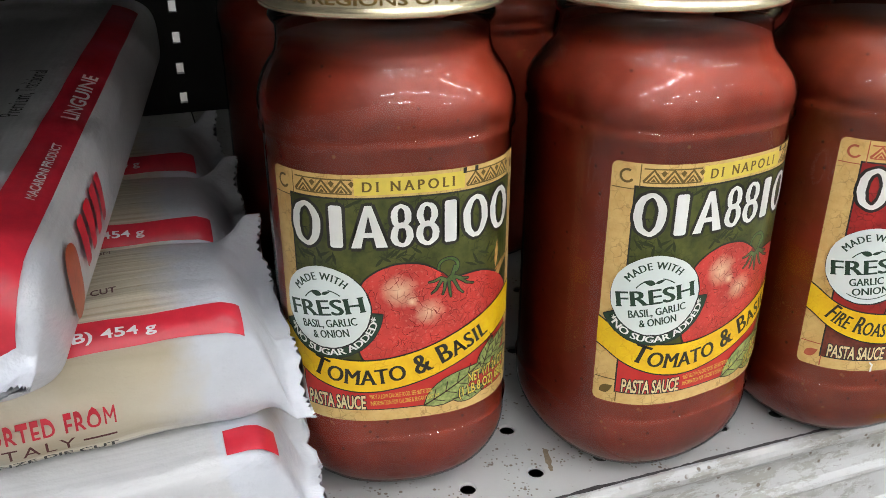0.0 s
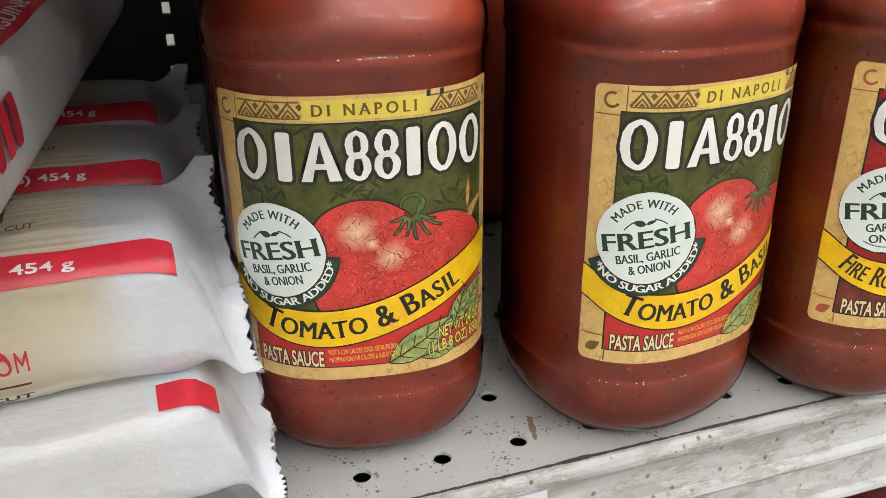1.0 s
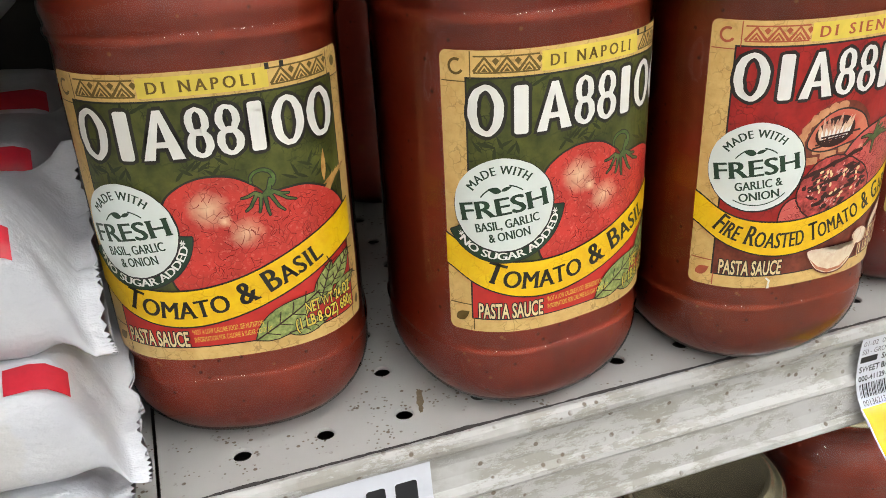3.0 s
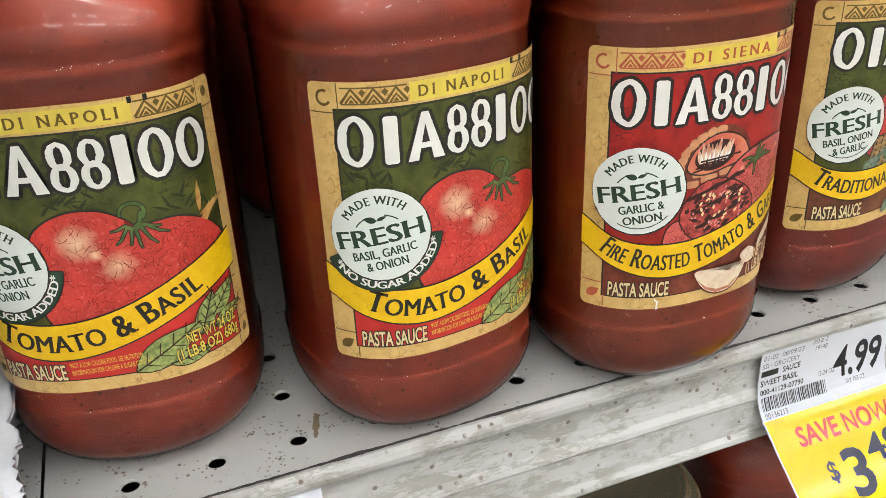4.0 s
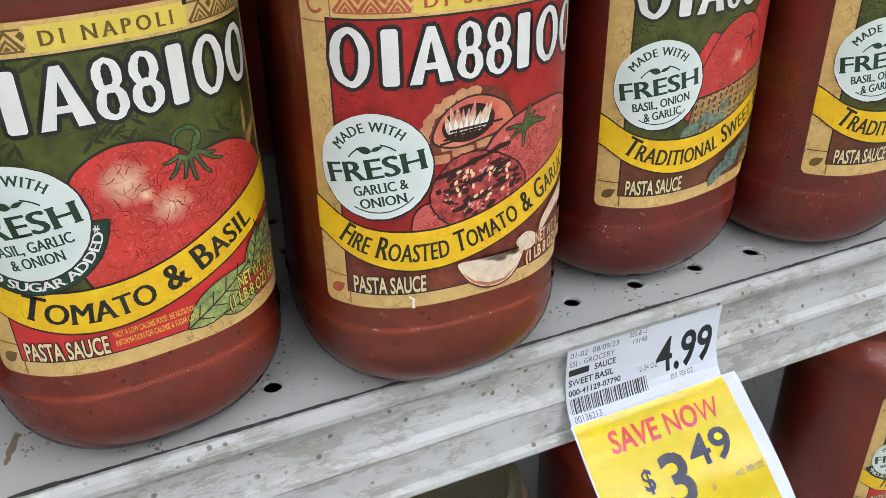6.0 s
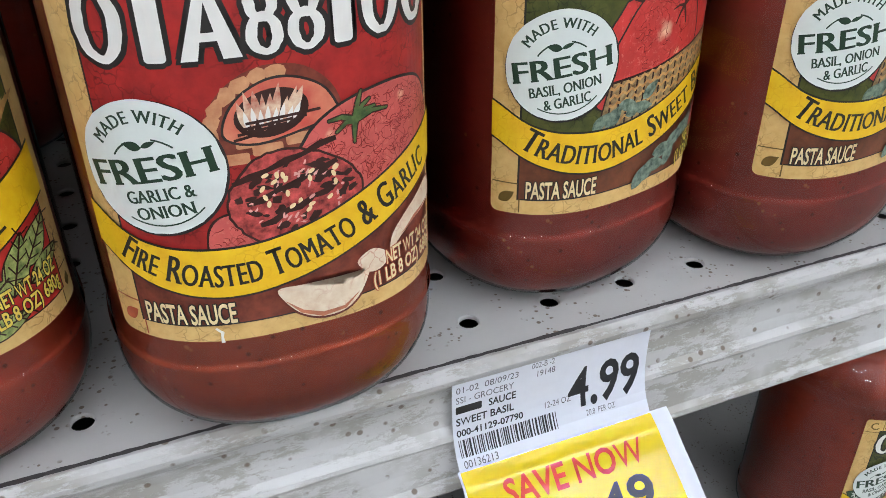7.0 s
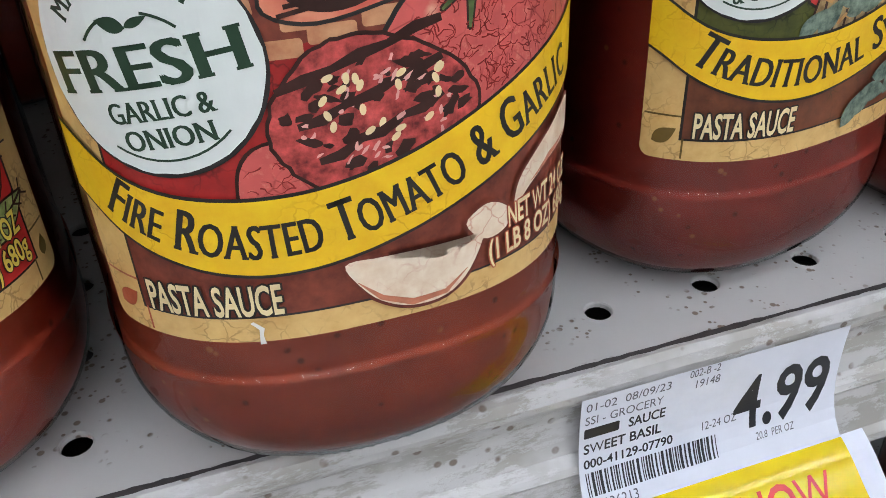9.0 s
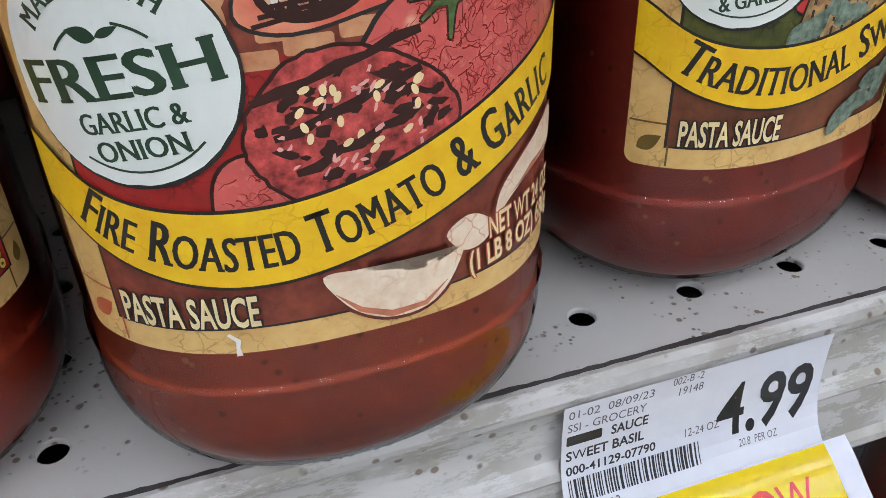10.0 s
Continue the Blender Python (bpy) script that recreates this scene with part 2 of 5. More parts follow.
CHAR_INK = printed("char_brown_ink", (0.045, 0.014, 0.010), mottle=0.5)
PINK_INK = printed("pale_pink_ink", (0.78, 0.42, 0.36), mottle=0.3)
PEEL_INK = printed("peel_red_ink", (0.62, 0.22, 0.12), mottle=0.4, scale=500)
PANEL_LINE = printed("dark_olive_line_ink", (0.026, 0.036, 0.010), mottle=0.4)
HUSK_INK = printed("husk_ink", (0.60, 0.36, 0.12), (0.34, 0.14, 0.04), scale=420)
DOME_INK = printed("oven_dome_ink", (0.72, 0.30, 0.17), (0.52, 0.07, 0.05), scale=110)
TAG_WHITE = printed("tag_paper", (0.66, 0.69, 0.76), mottle=0.04, rough=0.3)
TAG_YELLOW = printed("sale_yellow", (0.68, 0.50, 0.0), mottle=0.06, rough=0.16)
TAG_RED = printed("sale_red", (0.60, 0.035, 0.012), mottle=0.2, rough=0.2)
TAG_CORAL = printed("sale_coral", (0.85, 0.25, 0.13), mottle=0.1, rough=0.2)
TAG_INK = plain("tag_ink", (0.012, 0.014, 0.018), 0.35)
TAG_GREY = plain("tag_fine_ink", (0.10, 0.10, 0.12), 0.4)
BAG_RED = printed("bag_red_ink", (0.60, 0.025, 0.045), mottle=0.18, rough=0.3)
BAG_WHITE = printed("bag_white_ink", (0.78, 0.77, 0.76), mottle=0.05)
BAG_MAROON = printed("bag_maroon_ink", (0.10, 0.018, 0.016), mottle=0.2)
CHIP = plain("bare_chipped_steel", (0.06, 0.055, 0.055), 0.5, 0.4, 0.5, 400)
SMEAR = plain("dried_brown_smear", (0.20, 0.15, 0.09), 0.6, 0.0, 0.5, 900)
# dark back panels and upright; also the painted shade under the decks
STEEL_AND_SHADE = plain("dark_panel_and_shade", (0.05, 0.048, 0.045), 0.6, 0.0, 0.2, 30)
WALL = plain("store_wall_paint", (0.45, 0.44, 0.42), 0.7, 0, 0.06, 3)
FLOOR = plain("store_floor_tile", (0.34, 0.32, 0.29), 0.35, 0, 0.1, 2)
CEIL = plain("ceiling_panel", (0.75, 0.75, 0.73), 0.8, 0, 0.05, 4)
TUBE = emitter("lamp_tube", (0.92, 0.97, 1.04), TUBE_POWER)


# ---- mesh helpers ----
def mesh(name, verts, faces, smooth=False, uvs=None):
    me = bpy.data.meshes.new(name)
    me.from_pydata([tuple(v) for v in verts], [], [tuple(f) for f in faces])
    if uvs is not None:
        layer = me.uv_layers.new(name="flat")
        flat = np.array(uvs, dtype=float)
        idx = np.zeros(len(me.loops), dtype=int)
        me.loops.foreach_get("vertex_index", idx)
        layer.data.foreach_set("uv", flat[idx].ravel())
    if smooth:
        me.polygons.foreach_set("use_smooth", [True] * len(me.polygons))
    me.update()
    return me


def part(name, me, material, parent=None, label=""):
    ob = new(name, me)
    if not me.materials:
        me.materials.append(material)
    if parent is not None:
        ob.parent = parent
    if label:
        ob["label"] = label
    return ob


def from_bm(name, bm, smooth=False):
    bmesh.ops.recalc_face_normals(bm, faces=bm.faces)
    me = bpy.data.meshes.new(name)
    bm.to_mesh(me)
    bm.free()
    if smooth:
        me.polygons.foreach_set("use_smooth", [True] * len(me.polygons))
    return me


def box(bm, x0, x1, y0, y1, z0, z1, bevel=0.0):
    vs = [bm.verts.new((x, y, z)) for x in (x0, x1) for y in (y0, y1) for z in (z0, z1)]
    fs = [bm.faces.new([vs[i] for i in q]) for q in ((0, 1, 3, 2), (4, 6, 7, 5), (0, 4, 5, 1), (2, 3, 7, 6), (0, 2, 6, 4), (1, 5, 7, 3))]
    if bevel:
        bmesh.ops.bevel(bm, geom=list({e for f in fs for e in f.edges}), offset=bevel, segments=2, affect="EDGES")
    return fs


def squared(a):
    """How far the rounded-square jar reaches in direction a, against a round one."""
    return 0.980 / (abs(math.cos(a)) ** 2.65 + abs(math.sin(a)) ** 2.65) ** (1 / 2.65)


def square_share(z):
    """The share of the squared form at a height: round at the mouth, nearly round at the foot."""
    return float(np.interp(z, (0.0, 0.006, 0.022, 0.032, 0.133, 0.142, 0.149), (0.35, 0.6, 0.95, 1.0, 1.0, 0.4, 0.0)))


def lathe(name, profile, n=72, ridges=None, square=False):
    verts, faces = [], []
    for i in range(n):
        a = 2 * math.pi * i / n
        for k, (r, z) in enumerate(profile):
            if square:
                r *= 1 + square_share(z) * (squared(a) - 1)
            rr = r + (ridges[1] * (i % 2) if ridges and k in ridges[0] else 0)
            verts.append((rr * math.sin(a), -rr * math.cos(a), z))
    m = len(profile)
    for i in range(n):
        j = (i + 1) % n
        for k in range(m - 1):
            faces.append((i * m + k, j * m + k, j * m + k + 1, i * m + k + 1))
    return mesh(name, verts, faces, True)


# flat shapes, in millimetres: each is (points, faces)
def shape_poly(pts):
    return [tuple(p) for p in pts], [tuple(range(len(pts)))]


def shape_rect(x0, y0, x1, y1, r=0.0):
    if not r:
        return shape_poly([(x0, y0), (x1, y0), (x1, y1), (x0, y1)])
    pts = []
    for cx, cy, a0 in ((x1 - r, y0 + r, -90), (x1 - r, y1 - r, 0), (x0 + r, y1 - r, 90), (x0 + r, y0 + r, 180)):
        for k in range(5):
            a = radians(a0 + 22.5 * k)
            pts.append((cx + r * math.cos(a), cy + r * math.sin(a)))
    return shape_poly(pts)


def shape_oval(cx, cy, rx, ry, turn=0.0, n=48, rough=0.0, seed=0):
    rng = random.Random(seed)
    pts = []
    c, s = math.cos(radians(turn)), math.sin(radians(turn))
    for k in range(n):
        a = 2 * math.pi * k / n
        q = 1 + rough * rng.uniform(-1, 1)
        x, y = rx * q * math.cos(a), ry * q * math.sin(a)
        pts.append((cx + c * x - s * y, cy + s * x + c * y))
    return shape_poly(pts)


def shape_band(lower, upper):
    """Quads between two lines of points."""
    n = len(lower)
    return list(lower) + list(upper), [(k, k + 1, n + k + 1, n + k) for k in range(n - 1)]


def shape_arc(cx, cy, r0, r1, a0, a1, n=30):
    pts = [[(cx + r * math.cos(radians(a0 + (a1 - a0) * k / n)), cy + r * math.sin(radians(a0 + (a1 - a0) * k / n))) for k in range(n + 1)] for r in (r0, r1)]
    return shape_band(pts[0], pts[1])


def shape_line(pts, width):
    """A stroke of that width along points."""
    lower, upper = [], []
    for k, (x, y) in enumerate(pts):
        x0, y0 = pts[max(k - 1, 0)]
        x1, y1 = pts[min(k + 1, len(pts) - 1)]
        d = math.hypot(x1 - x0, y1 - y0) or 1
        w = width(k / (len(pts) - 1)) if callable(width) else width
        nx, ny = -(y1 - y0) / d * w / 2, (x1 - x0) / d * w / 2
        lower.append((x - nx, y - ny)), upper.append((x + nx, y + ny))
    return shape_band(lower, upper)


def shape_leaf(cx, cy, length, width, turn, n=9):
    c, s = math.cos(radians(turn)), math.sin(radians(turn))
    lo, up = [], []
    for k in range(n + 1):
        f = k / n
        w = width / 2 * math.sin(math.pi * f ** 0.8) + 0.02
        for dest, sign in ((lo, -1), (up, 1)):
            x, y = (f - 0.5) * length, sign * w
            dest.append((cx + c * x - s * y, cy + s * x + c * y))
    return shape_band(lo, up)


def joined(*shapes):
    verts, faces = [], []
    for v, f in shapes:
        n = len(verts)
        verts += list(v)
        faces += [tuple(i + n for i in q) for q in f]
    return verts, faces


# glyphs of the built-in font, made once
GLYPHS = {}
LETTERS = "ABCDEFGHIJKLMNOPQRSTUVWXYZabcdefghijklmnopqrstuvwxyz0123456789.,&$()-/*' "


def with_serifs(glyph):
    """A letter with small slabs added at the free ends of its stems."""
    verts, faces = list(glyph[0]), list(glyph[1])
    if not verts:
        return verts, faces
    for level, side in ((min(p[1] for p in verts), 1), (max(p[1] for p in verts), -1)):
        xs = sorted(p[0] for p in glyph[0] if abs(p[1] - level) < 0.012)
        runs = []
        for x in xs:
            if runs and x - runs[-1][1] < 0.17:
                runs[-1][1] = x
            else:
                runs.append([x, x])
        for x0, x1 in runs:
            if 0.05 < x1 - x0 < 0.2:
                n = len(verts)
                y0, y1 = sorted((level, level + side * 0.055))
                verts += [(x0 - 0.055, y0), (x1 + 0.055, y0), (x1 + 0.055, y1), (x0 - 0.055, y1)]
                faces.append((n, n + 1, n + 2, n + 3))
    return verts, faces


def load_glyphs():
    made = []
    for weight, offset in (("plain", 0.0), ("bold", 0.022)):
        for ch in LETTERS:
            objs = []
            for body in (ch, "I" + ch + "I", "II"):
                cu = bpy.data.curves.new("glyph", "FONT")
                cu.body, cu.offset, cu.resolution_u, cu.fill_mode, cu.dimensions = body, offset * (0 if ch in "MWmw" else 0.5 if ch in "Nn4" else 1), 3, "BOTH", "2D"
                objs.append(new("glyph", cu))
            made.append((weight, ch, objs))
    bpy.context.view_layer.update()
    deps = bpy.context.evaluated_depsgraph_get()
    for weight, ch, objs in made:
        data = []
        for ob in objs:
            me = bpy.data.meshes.new_from_object(ob.evaluated_get(deps))
            data.append(([(v.co.x, v.co.y) for v in me.vertices], [tuple(q.vertices) for q in me.polygons]))
            bpy.data.meshes.remove(me)
        wide = lambda d: max(p[0] for p in d[0]) - min(p[0] for p in d[0])
        adv = wide(data[1]) - wide(data[2])
        GLYPHS[weight, ch] = (data[0][0], data[0][1], adv)
        if weight == "bold":
            GLYPHS["serif", ch] = (*with_serifs(data[0]), adv)
        else:
            thick = [([(x + d, y) for x, y in data[0][0]], data[0][1]) for d in (-0.030, 0.0, 0.030)]
            GLYPHS["book", ch] = (*joined(with_serifs(data[0]), thick[0], thick[2]), adv)
        for ob in objs:
            cu = ob.data
            bpy.data.objects.remove(ob)
            bpy.data.curves.remove(cu)


load_glyphs()
CAP = 0.73    # height of a capital in a glyph's own units


def layout(s, height, xs=1.0, caps=False, track=0.0):
    """Glyphs in a row: (char, scale, x start, advance); height is that of a capital."""
    x, row = 0.0, []
    for ch in s:
        k = height / CAP
        up = ch
        if caps and ch.islower():
            up, k = ch.upper(), k * 0.80
        adv = GLYPHS["plain", up][2] * k * xs + track
        row.append((up, k, x, adv))
        x += adv
    return row, x


def shape_text(s, x, y, height, xs=1.0, align="left", turn=0.0, bold=False, caps=False, width=None, track=0.0):
    row, total = layout(s, height, xs, caps, track)
    if width:
        xs *= width / total
        row, total = layout(s, height, xs, caps, track * width / total)
    x0 = {"left": 0, "center": -total / 2, "right": -total}[align]
    c, sn = math.cos(radians(turn)), math.sin(radians(turn))
    out = []
    for ch, k, gx, _ in row:
        v, f, _ = GLYPHS[bold if isinstance(bold, str) else "bold" if bold else "plain", ch]
        pts = []
        for px, py in v:
            qx, qy = x0 + gx + px * k * xs, py * k
            pts.append((x + c * qx - sn * qy, y + sn * qx + c * qy))
        out.append((pts, f))
    return joined(*out)


def shape_text_on(s, height, line, start, end, bold=False, caps=False):
    """Text along a line: line(x) gives (y, slope in degrees); it fills start to end in x."""
    row, total = layout(s, height, 1.0, caps, 0.35)
    length, steps = 0.0, 200
    table = [(0.0, start)]
    for k in range(steps):
        a, b = start + (end - start) * k / steps, start + (end - start) * (k + 1) / steps
        length += math.hypot(b - a, line(b)[0] - line(a)[0])
        table.append((length, b))
    xs = length / total
    out = []
    for ch, k, gx, adv in row:
        mid = (gx + adv / 2) * xs
        x = float(np.interp(mid, [q[0] for q in table], [q[1] for q in table]))
        y, turn = line(x)
        c, sn = math.cos(radians(turn)), math.sin(radians(turn))
        v, f, _ = GLYPHS[bold if isinstance(bold, str) else "bold" if bold else "plain", ch]
        pts = []
        for px, py in v:
            qx, qy = px * k * xs - adv * xs / 2, py * k
            pts.append((x + c * qx - sn * qy, y + sn * qx + c * qy))
        out.append((pts, f))
    return joined(*out)


def shape_text_round(s, cx, cy, r, height, a0, a1, inward=False, bold=False):
    """Text on a circle from angle a0 to a1 (degrees, counter-clockwise from the right)."""
    row, total = layout(s, height)
    span = radians(abs(a1 - a0)) * r
    xs = span / total
    out = []
    for ch, k, gx, adv in row:
        f01 = (gx + adv / 2) / total
        a = radians(a0 + (a1 - a0) * f01)
        turn = a - math.pi / 2 if not inward else a + math.pi / 2
        c, sn = math.cos(turn), math.sin(turn)
        x, y = cx + r * math.cos(a), cy + r * math.sin(a)
        v, f, _ = GLYPHS[bold if isinstance(bold, str) else "bold" if bold else "plain", ch]
        pts = []
        for px, py in v:
            qx, qy = px * k * xs - adv * xs / 2, py * k
            pts.append((x + c * qx - sn * qy, y + sn * qx + c * qy))
        out.append((pts, f))
    return joined(*out)


def sliced(poly, ax, step):
    """A convex polygon cut into strips along one axis."""
    lo, hi = min(p[ax] for p in poly), max(p[ax] for p in poly)
    out, rest, k = [], poly, math.floor(lo / step) + 1
    while k * step < hi - 1e-6 and rest:
        level, below, above = k * step, [], []
        for i, p in enumerate(rest):
            q = rest[(i + 1) % len(rest)]
            (below if p[ax] <= level else above).append(p)
            if (p[ax] - level) * (q[ax] - level) < 0:
                t = (level - p[ax]) / (q[ax] - p[ax])
                m = (p[0] + t * (q[0] - p[0]), p[1] + t * (q[1] - p[1]))
                below.append(m), above.append(m)
            elif p[ax] == level:
                above.append(p)
        if len(below) > 2:
            out.append(below)
        rest, k = above, k + 1
    if len(rest) > 2:
        out.append(rest)
    return out


def cut(shape, step, axes=(0,)):
    """Triangulate a flat shape and slice it so that it can follow a curved surface."""
    bm = bmesh.new()
    vs = [bm.verts.new((x, y, 0)) for x, y in shape[0]]
    for f in shape[1]:
        try:
            bm.faces.new([vs[i] for i in f])
        except ValueError:
            pass
    bmesh.ops.triangulate(bm, faces=bm.faces[:])
    polys = []
    for f in bm.faces:
        p = [(v.co.x, v.co.y) for v in f.verts]
        area = sum(p[i][0] * p[(i + 1) % 3][1] - p[(i + 1) % 3][0] * p[i][1] for i in range(3))
        if abs(area) > 1e-9:
            polys.append(p if area > 0 else p[::-1])
    bm.free()
    for ax in axes:
        polys = [q for p in polys for q in sliced(p, ax, step)]
    index, verts, faces = {}, [], []
    for p in polys:
        face = []
        for x, y in p:
            key = (round(x, 4), round(y, 4))
            if key not in index:
                index[key] = len(verts)
                verts.append(key)
            if index[key] not in face:
                face.append(index[key])
        if len(face) > 2:
            faces.append(tuple(face))
    return verts, faces


def laid(name, shape, surface, off, step=1.6, axes=(0,)):
    """A flat shape laid on a surface: surface(u, v, off) gives the place; u and v in millimetres."""
    v, f = cut(shape, step, axes)
    return mesh(name, [surface(x, y, off) for x, y in v], f, len(axes) > 1, [(x / 1000, y / 1000) for x, y in v])


# ---- the store around the shelf ----
def slab(name, label, x0, x1, y0, y1, z0, z1, material, category="wall"):
    bm = bmesh.new()
    box(bm, x0, x1, y0, y1, z0, z1)
    ob = new(name, from_bm(name, bm))
    ob.data.materials.append(material)
    return tagged(ob, label, category, "", "structure")


slab("floor", "pale speckled store floor tiles", -5, 5, -4.7, 5, -0.1, 0, FLOOR, "floor")
slab("ceiling", "white panelled store ceiling", -5, 5, -4.7, 5, CEILING + 0.06, CEILING + 0.16, CEIL, "ceiling")
slab("wall_south", "plain painted store wall", -5, 5, -4.8, -4.7, 0, CEILING + 0.06, WALL)
slab("wall_north", "plain painted store wall behind the shelving", -5, 5, 5, 5.1, 0, CEILING + 0.06, WALL)
slab("wall_west", "plain painted store wall", -5.1, -5, -4.7, 5, 0, CEILING + 0.06, WALL)
slab("wall_east", "plain painted store wall", 5, 5.1, -4.7, 5, 0, CEILING + 0.06, WALL)


def ceiling_light():
    top = new("ceiling_light")
    bm = bmesh.new()
    box(bm, -0.62, 0.62, -0.07, 0.07, 0.03, 0.06, 0.004)
    part("housing", from_bm("housing", bm), CEIL, top)
    bm = bmesh.new()
    box(bm, -0.6, 0.6, -0.025, 0.025, 0.0, 0.029, 0.006)
    part("diffuser", from_bm("diffuser", bm), TUBE, top, "glowing white diffuser")
    return tagged(top, "white fluorescent strip light on the store ceiling", "lamp", "ceiling lights")


first_light = ceiling_light()
first_light.matrix_basis = pose(-2.5, -1.2, CEILING)
for ly in (-1.2, -2.4, -3.9, 2.8):
    for lx in (-2.5, -1.1, 0.3, 1.7, 3.1):
        if (lx, ly) != (-2.5, -1.2):
            copy_thing(first_light, pose(lx, ly, CEILING))


# ---- shelving ----
PITCH = 0.0254
HOLE_X, HOLE_Y = 0.127, 0.0145
X_LEFT, X_RIGHT, SEAM = -0.42, 0.80, 0.0518
DEPTH = 0.53


def deck_sheet(name, x0, x1, z, holes_to):
    """A folded steel deck with a square net of round punched holes."""
    verts, faces, index = [], [], {}

    def vert(x, y, zz):
        key = (round(x, 6), round(y, 6), round(zz, 6))
        if key not in index:
            index[key] = len(verts)
            verts.append(key)
        return index[key]

    xs = [x0]
    k = math.ceil((x0 - HOLE_X + PITCH / 2) / PITCH)
    while HOLE_X - PITCH / 2 + k * PITCH < x1 - 1e-6:
        xs.append(HOLE_X - PITCH / 2 + k * PITCH)
        k += 1
    xs.append(x1)
    ys = [0.0] + [HOLE_Y + PITCH / 2 + PITCH * j for j in range(holes_to)] + [DEPTH]
    n, r, low = 16, 0.0028, -0.0012
    for i in range(len(xs) - 1):
        for j in range(len(ys) - 1):
            a, b, c, d = xs[i], xs[i + 1], ys[j], ys[j + 1]
            hx, hy = None, HOLE_Y + PITCH * j
            for m in range(-20, 40):
                q = HOLE_X + PITCH * m
                if a + r * 1.3 < q < b - r * 1.3:
                    hx = q
            if hx is None or j >= holes_to:
                faces.append([vert(a, c, z), vert(b, c, z), vert(b, d, z), vert(a, d, z)])
                continue
            ring, rim, deep, outer = [], [], [], []
            for t in range(n):
                w = 2 * math.pi * (t + 0.5) / n
                ux, uy = math.cos(w), math.sin(w)
                ring.append(vert(hx + (r + 0.0003) * ux, hy + (r + 0.0003) * uy, z))
                rim.append(vert(hx + r * ux, hy + r * uy, z - 0.0003))
                deep.append(vert(hx + r * ux, hy + r * uy, z + low))
                if abs(ux) > abs(uy):
                    outer.append((b if ux > 0 else a, hy + uy / abs(ux) * ((d - hy) if uy > 0 else (hy - c)) * 0.999))
                else:
                    outer.append((hx + ux / abs(uy) * ((b - hx) if ux > 0 else (hx - a)) * 0.999, d if uy > 0 else c))
            ov = [vert(px, py, z) for px, py in outer]
            corner = {n // 8 - 1: (b, d), 3 * n // 8 - 1: (a, d), 5 * n // 8 - 1: (a, c), 7 * n // 8 - 1: (b, c)}
            for t in range(n):
                u = (t + 1) % n
                if t in corner:
                    cv = vert(*corner[t], z)
                    faces.append([ring[t], ov[t], cv, ov[u], ring[u]])
                else:
                    faces.append([ring[t], ov[t], ov[u], ring[u]])
                faces.append([ring[t], ring[u], rim[u], rim[t]])
                faces.append([rim[t], rim[u], deep[u], deep[t]])
    return mesh(name, verts, faces)


def extrude_x(name, profile, x0, x1, closed=True, step=0.02, wob=0.0, seed=1):
    """A profile of (y, z) points drawn out along x, a little uneven."""
    n = max(2, int((x1 - x0) / step))
    verts, faces = [], []
    for i in range(n + 1):
        x = x0 + (x1 - x0) * i / n
        for k, (y, z) in enumerate(profile):
            q = wob * noise.noise(Vector((x * 40, k * 0.7 + seed, 0)))
            verts.append((x, y + q, z + q * 0.6))
    m = len(profile)
    for i in range(n):
        for k in range(m if closed else m - 1):
            j = (k + 1) % m
            faces.append((i * m + k, i * m + j, (i + 1) * m + j, (i + 1) * m + k))
    if closed:
        faces += [tuple(range(m)), tuple(n * m + k for k in reversed(range(m)))]
    return mesh(name, verts, faces, False)


def chipped_edge(name, x0, x1, z, seed):
    """A ragged dark line where the enamel has chipped off the fold."""
    rng = random.Random(seed)
    verts, faces = [], []
    n = int((x1 - x0) / 0.0016)
    for i in range(n + 1):
        x = x0 + (x1 - x0) * i / n
        w = 0.0002 + 0.00055 * max(0, 0.55 + noise.noise(Vector((x * 60, seed, 0)))) + rng.uniform(0, 0.00035)
        c = 0.0001 * rng.uniform(-1, 1)
        verts += [(x, -0.0002 + c - w * 0.6, z + 0.00006), (x, -0.0002 + c + w, z + 0.00016)]
    for i in range(n):
        faces.append((2 * i, 2 * i + 2, 2 * i + 3, 2 * i + 1))
    return mesh(name, verts, faces)


RAIL_PROFILE = [(-0.0002, 0.0), (-0.0016, 0.0001), (-0.0032, -0.0009), (-0.0041, -0.0027), (-0.0040, -0.0045), (-0.0030, -0.0062), (-0.0016, -0.0078),
                (-0.0012, -0.0115), (-0.0016, -0.0160), (-0.0026, -0.0195), (-0.0046, -0.0212), (-0.0052, -0.0225), (-0.0046, -0.0238), (-0.0050, -0.0300),
                (-0.0062, -0.0350), (-0.0080, -0.0362), (-0.0086, -0.0374), (-0.0080, -0.0386), (-0.0050, -0.0388), (-0.0046, -0.0376),
                (-0.0030, -0.0300), (0.0006, -0.0160), (0.0008, -0.0020), (-0.0002, -0.0016)]


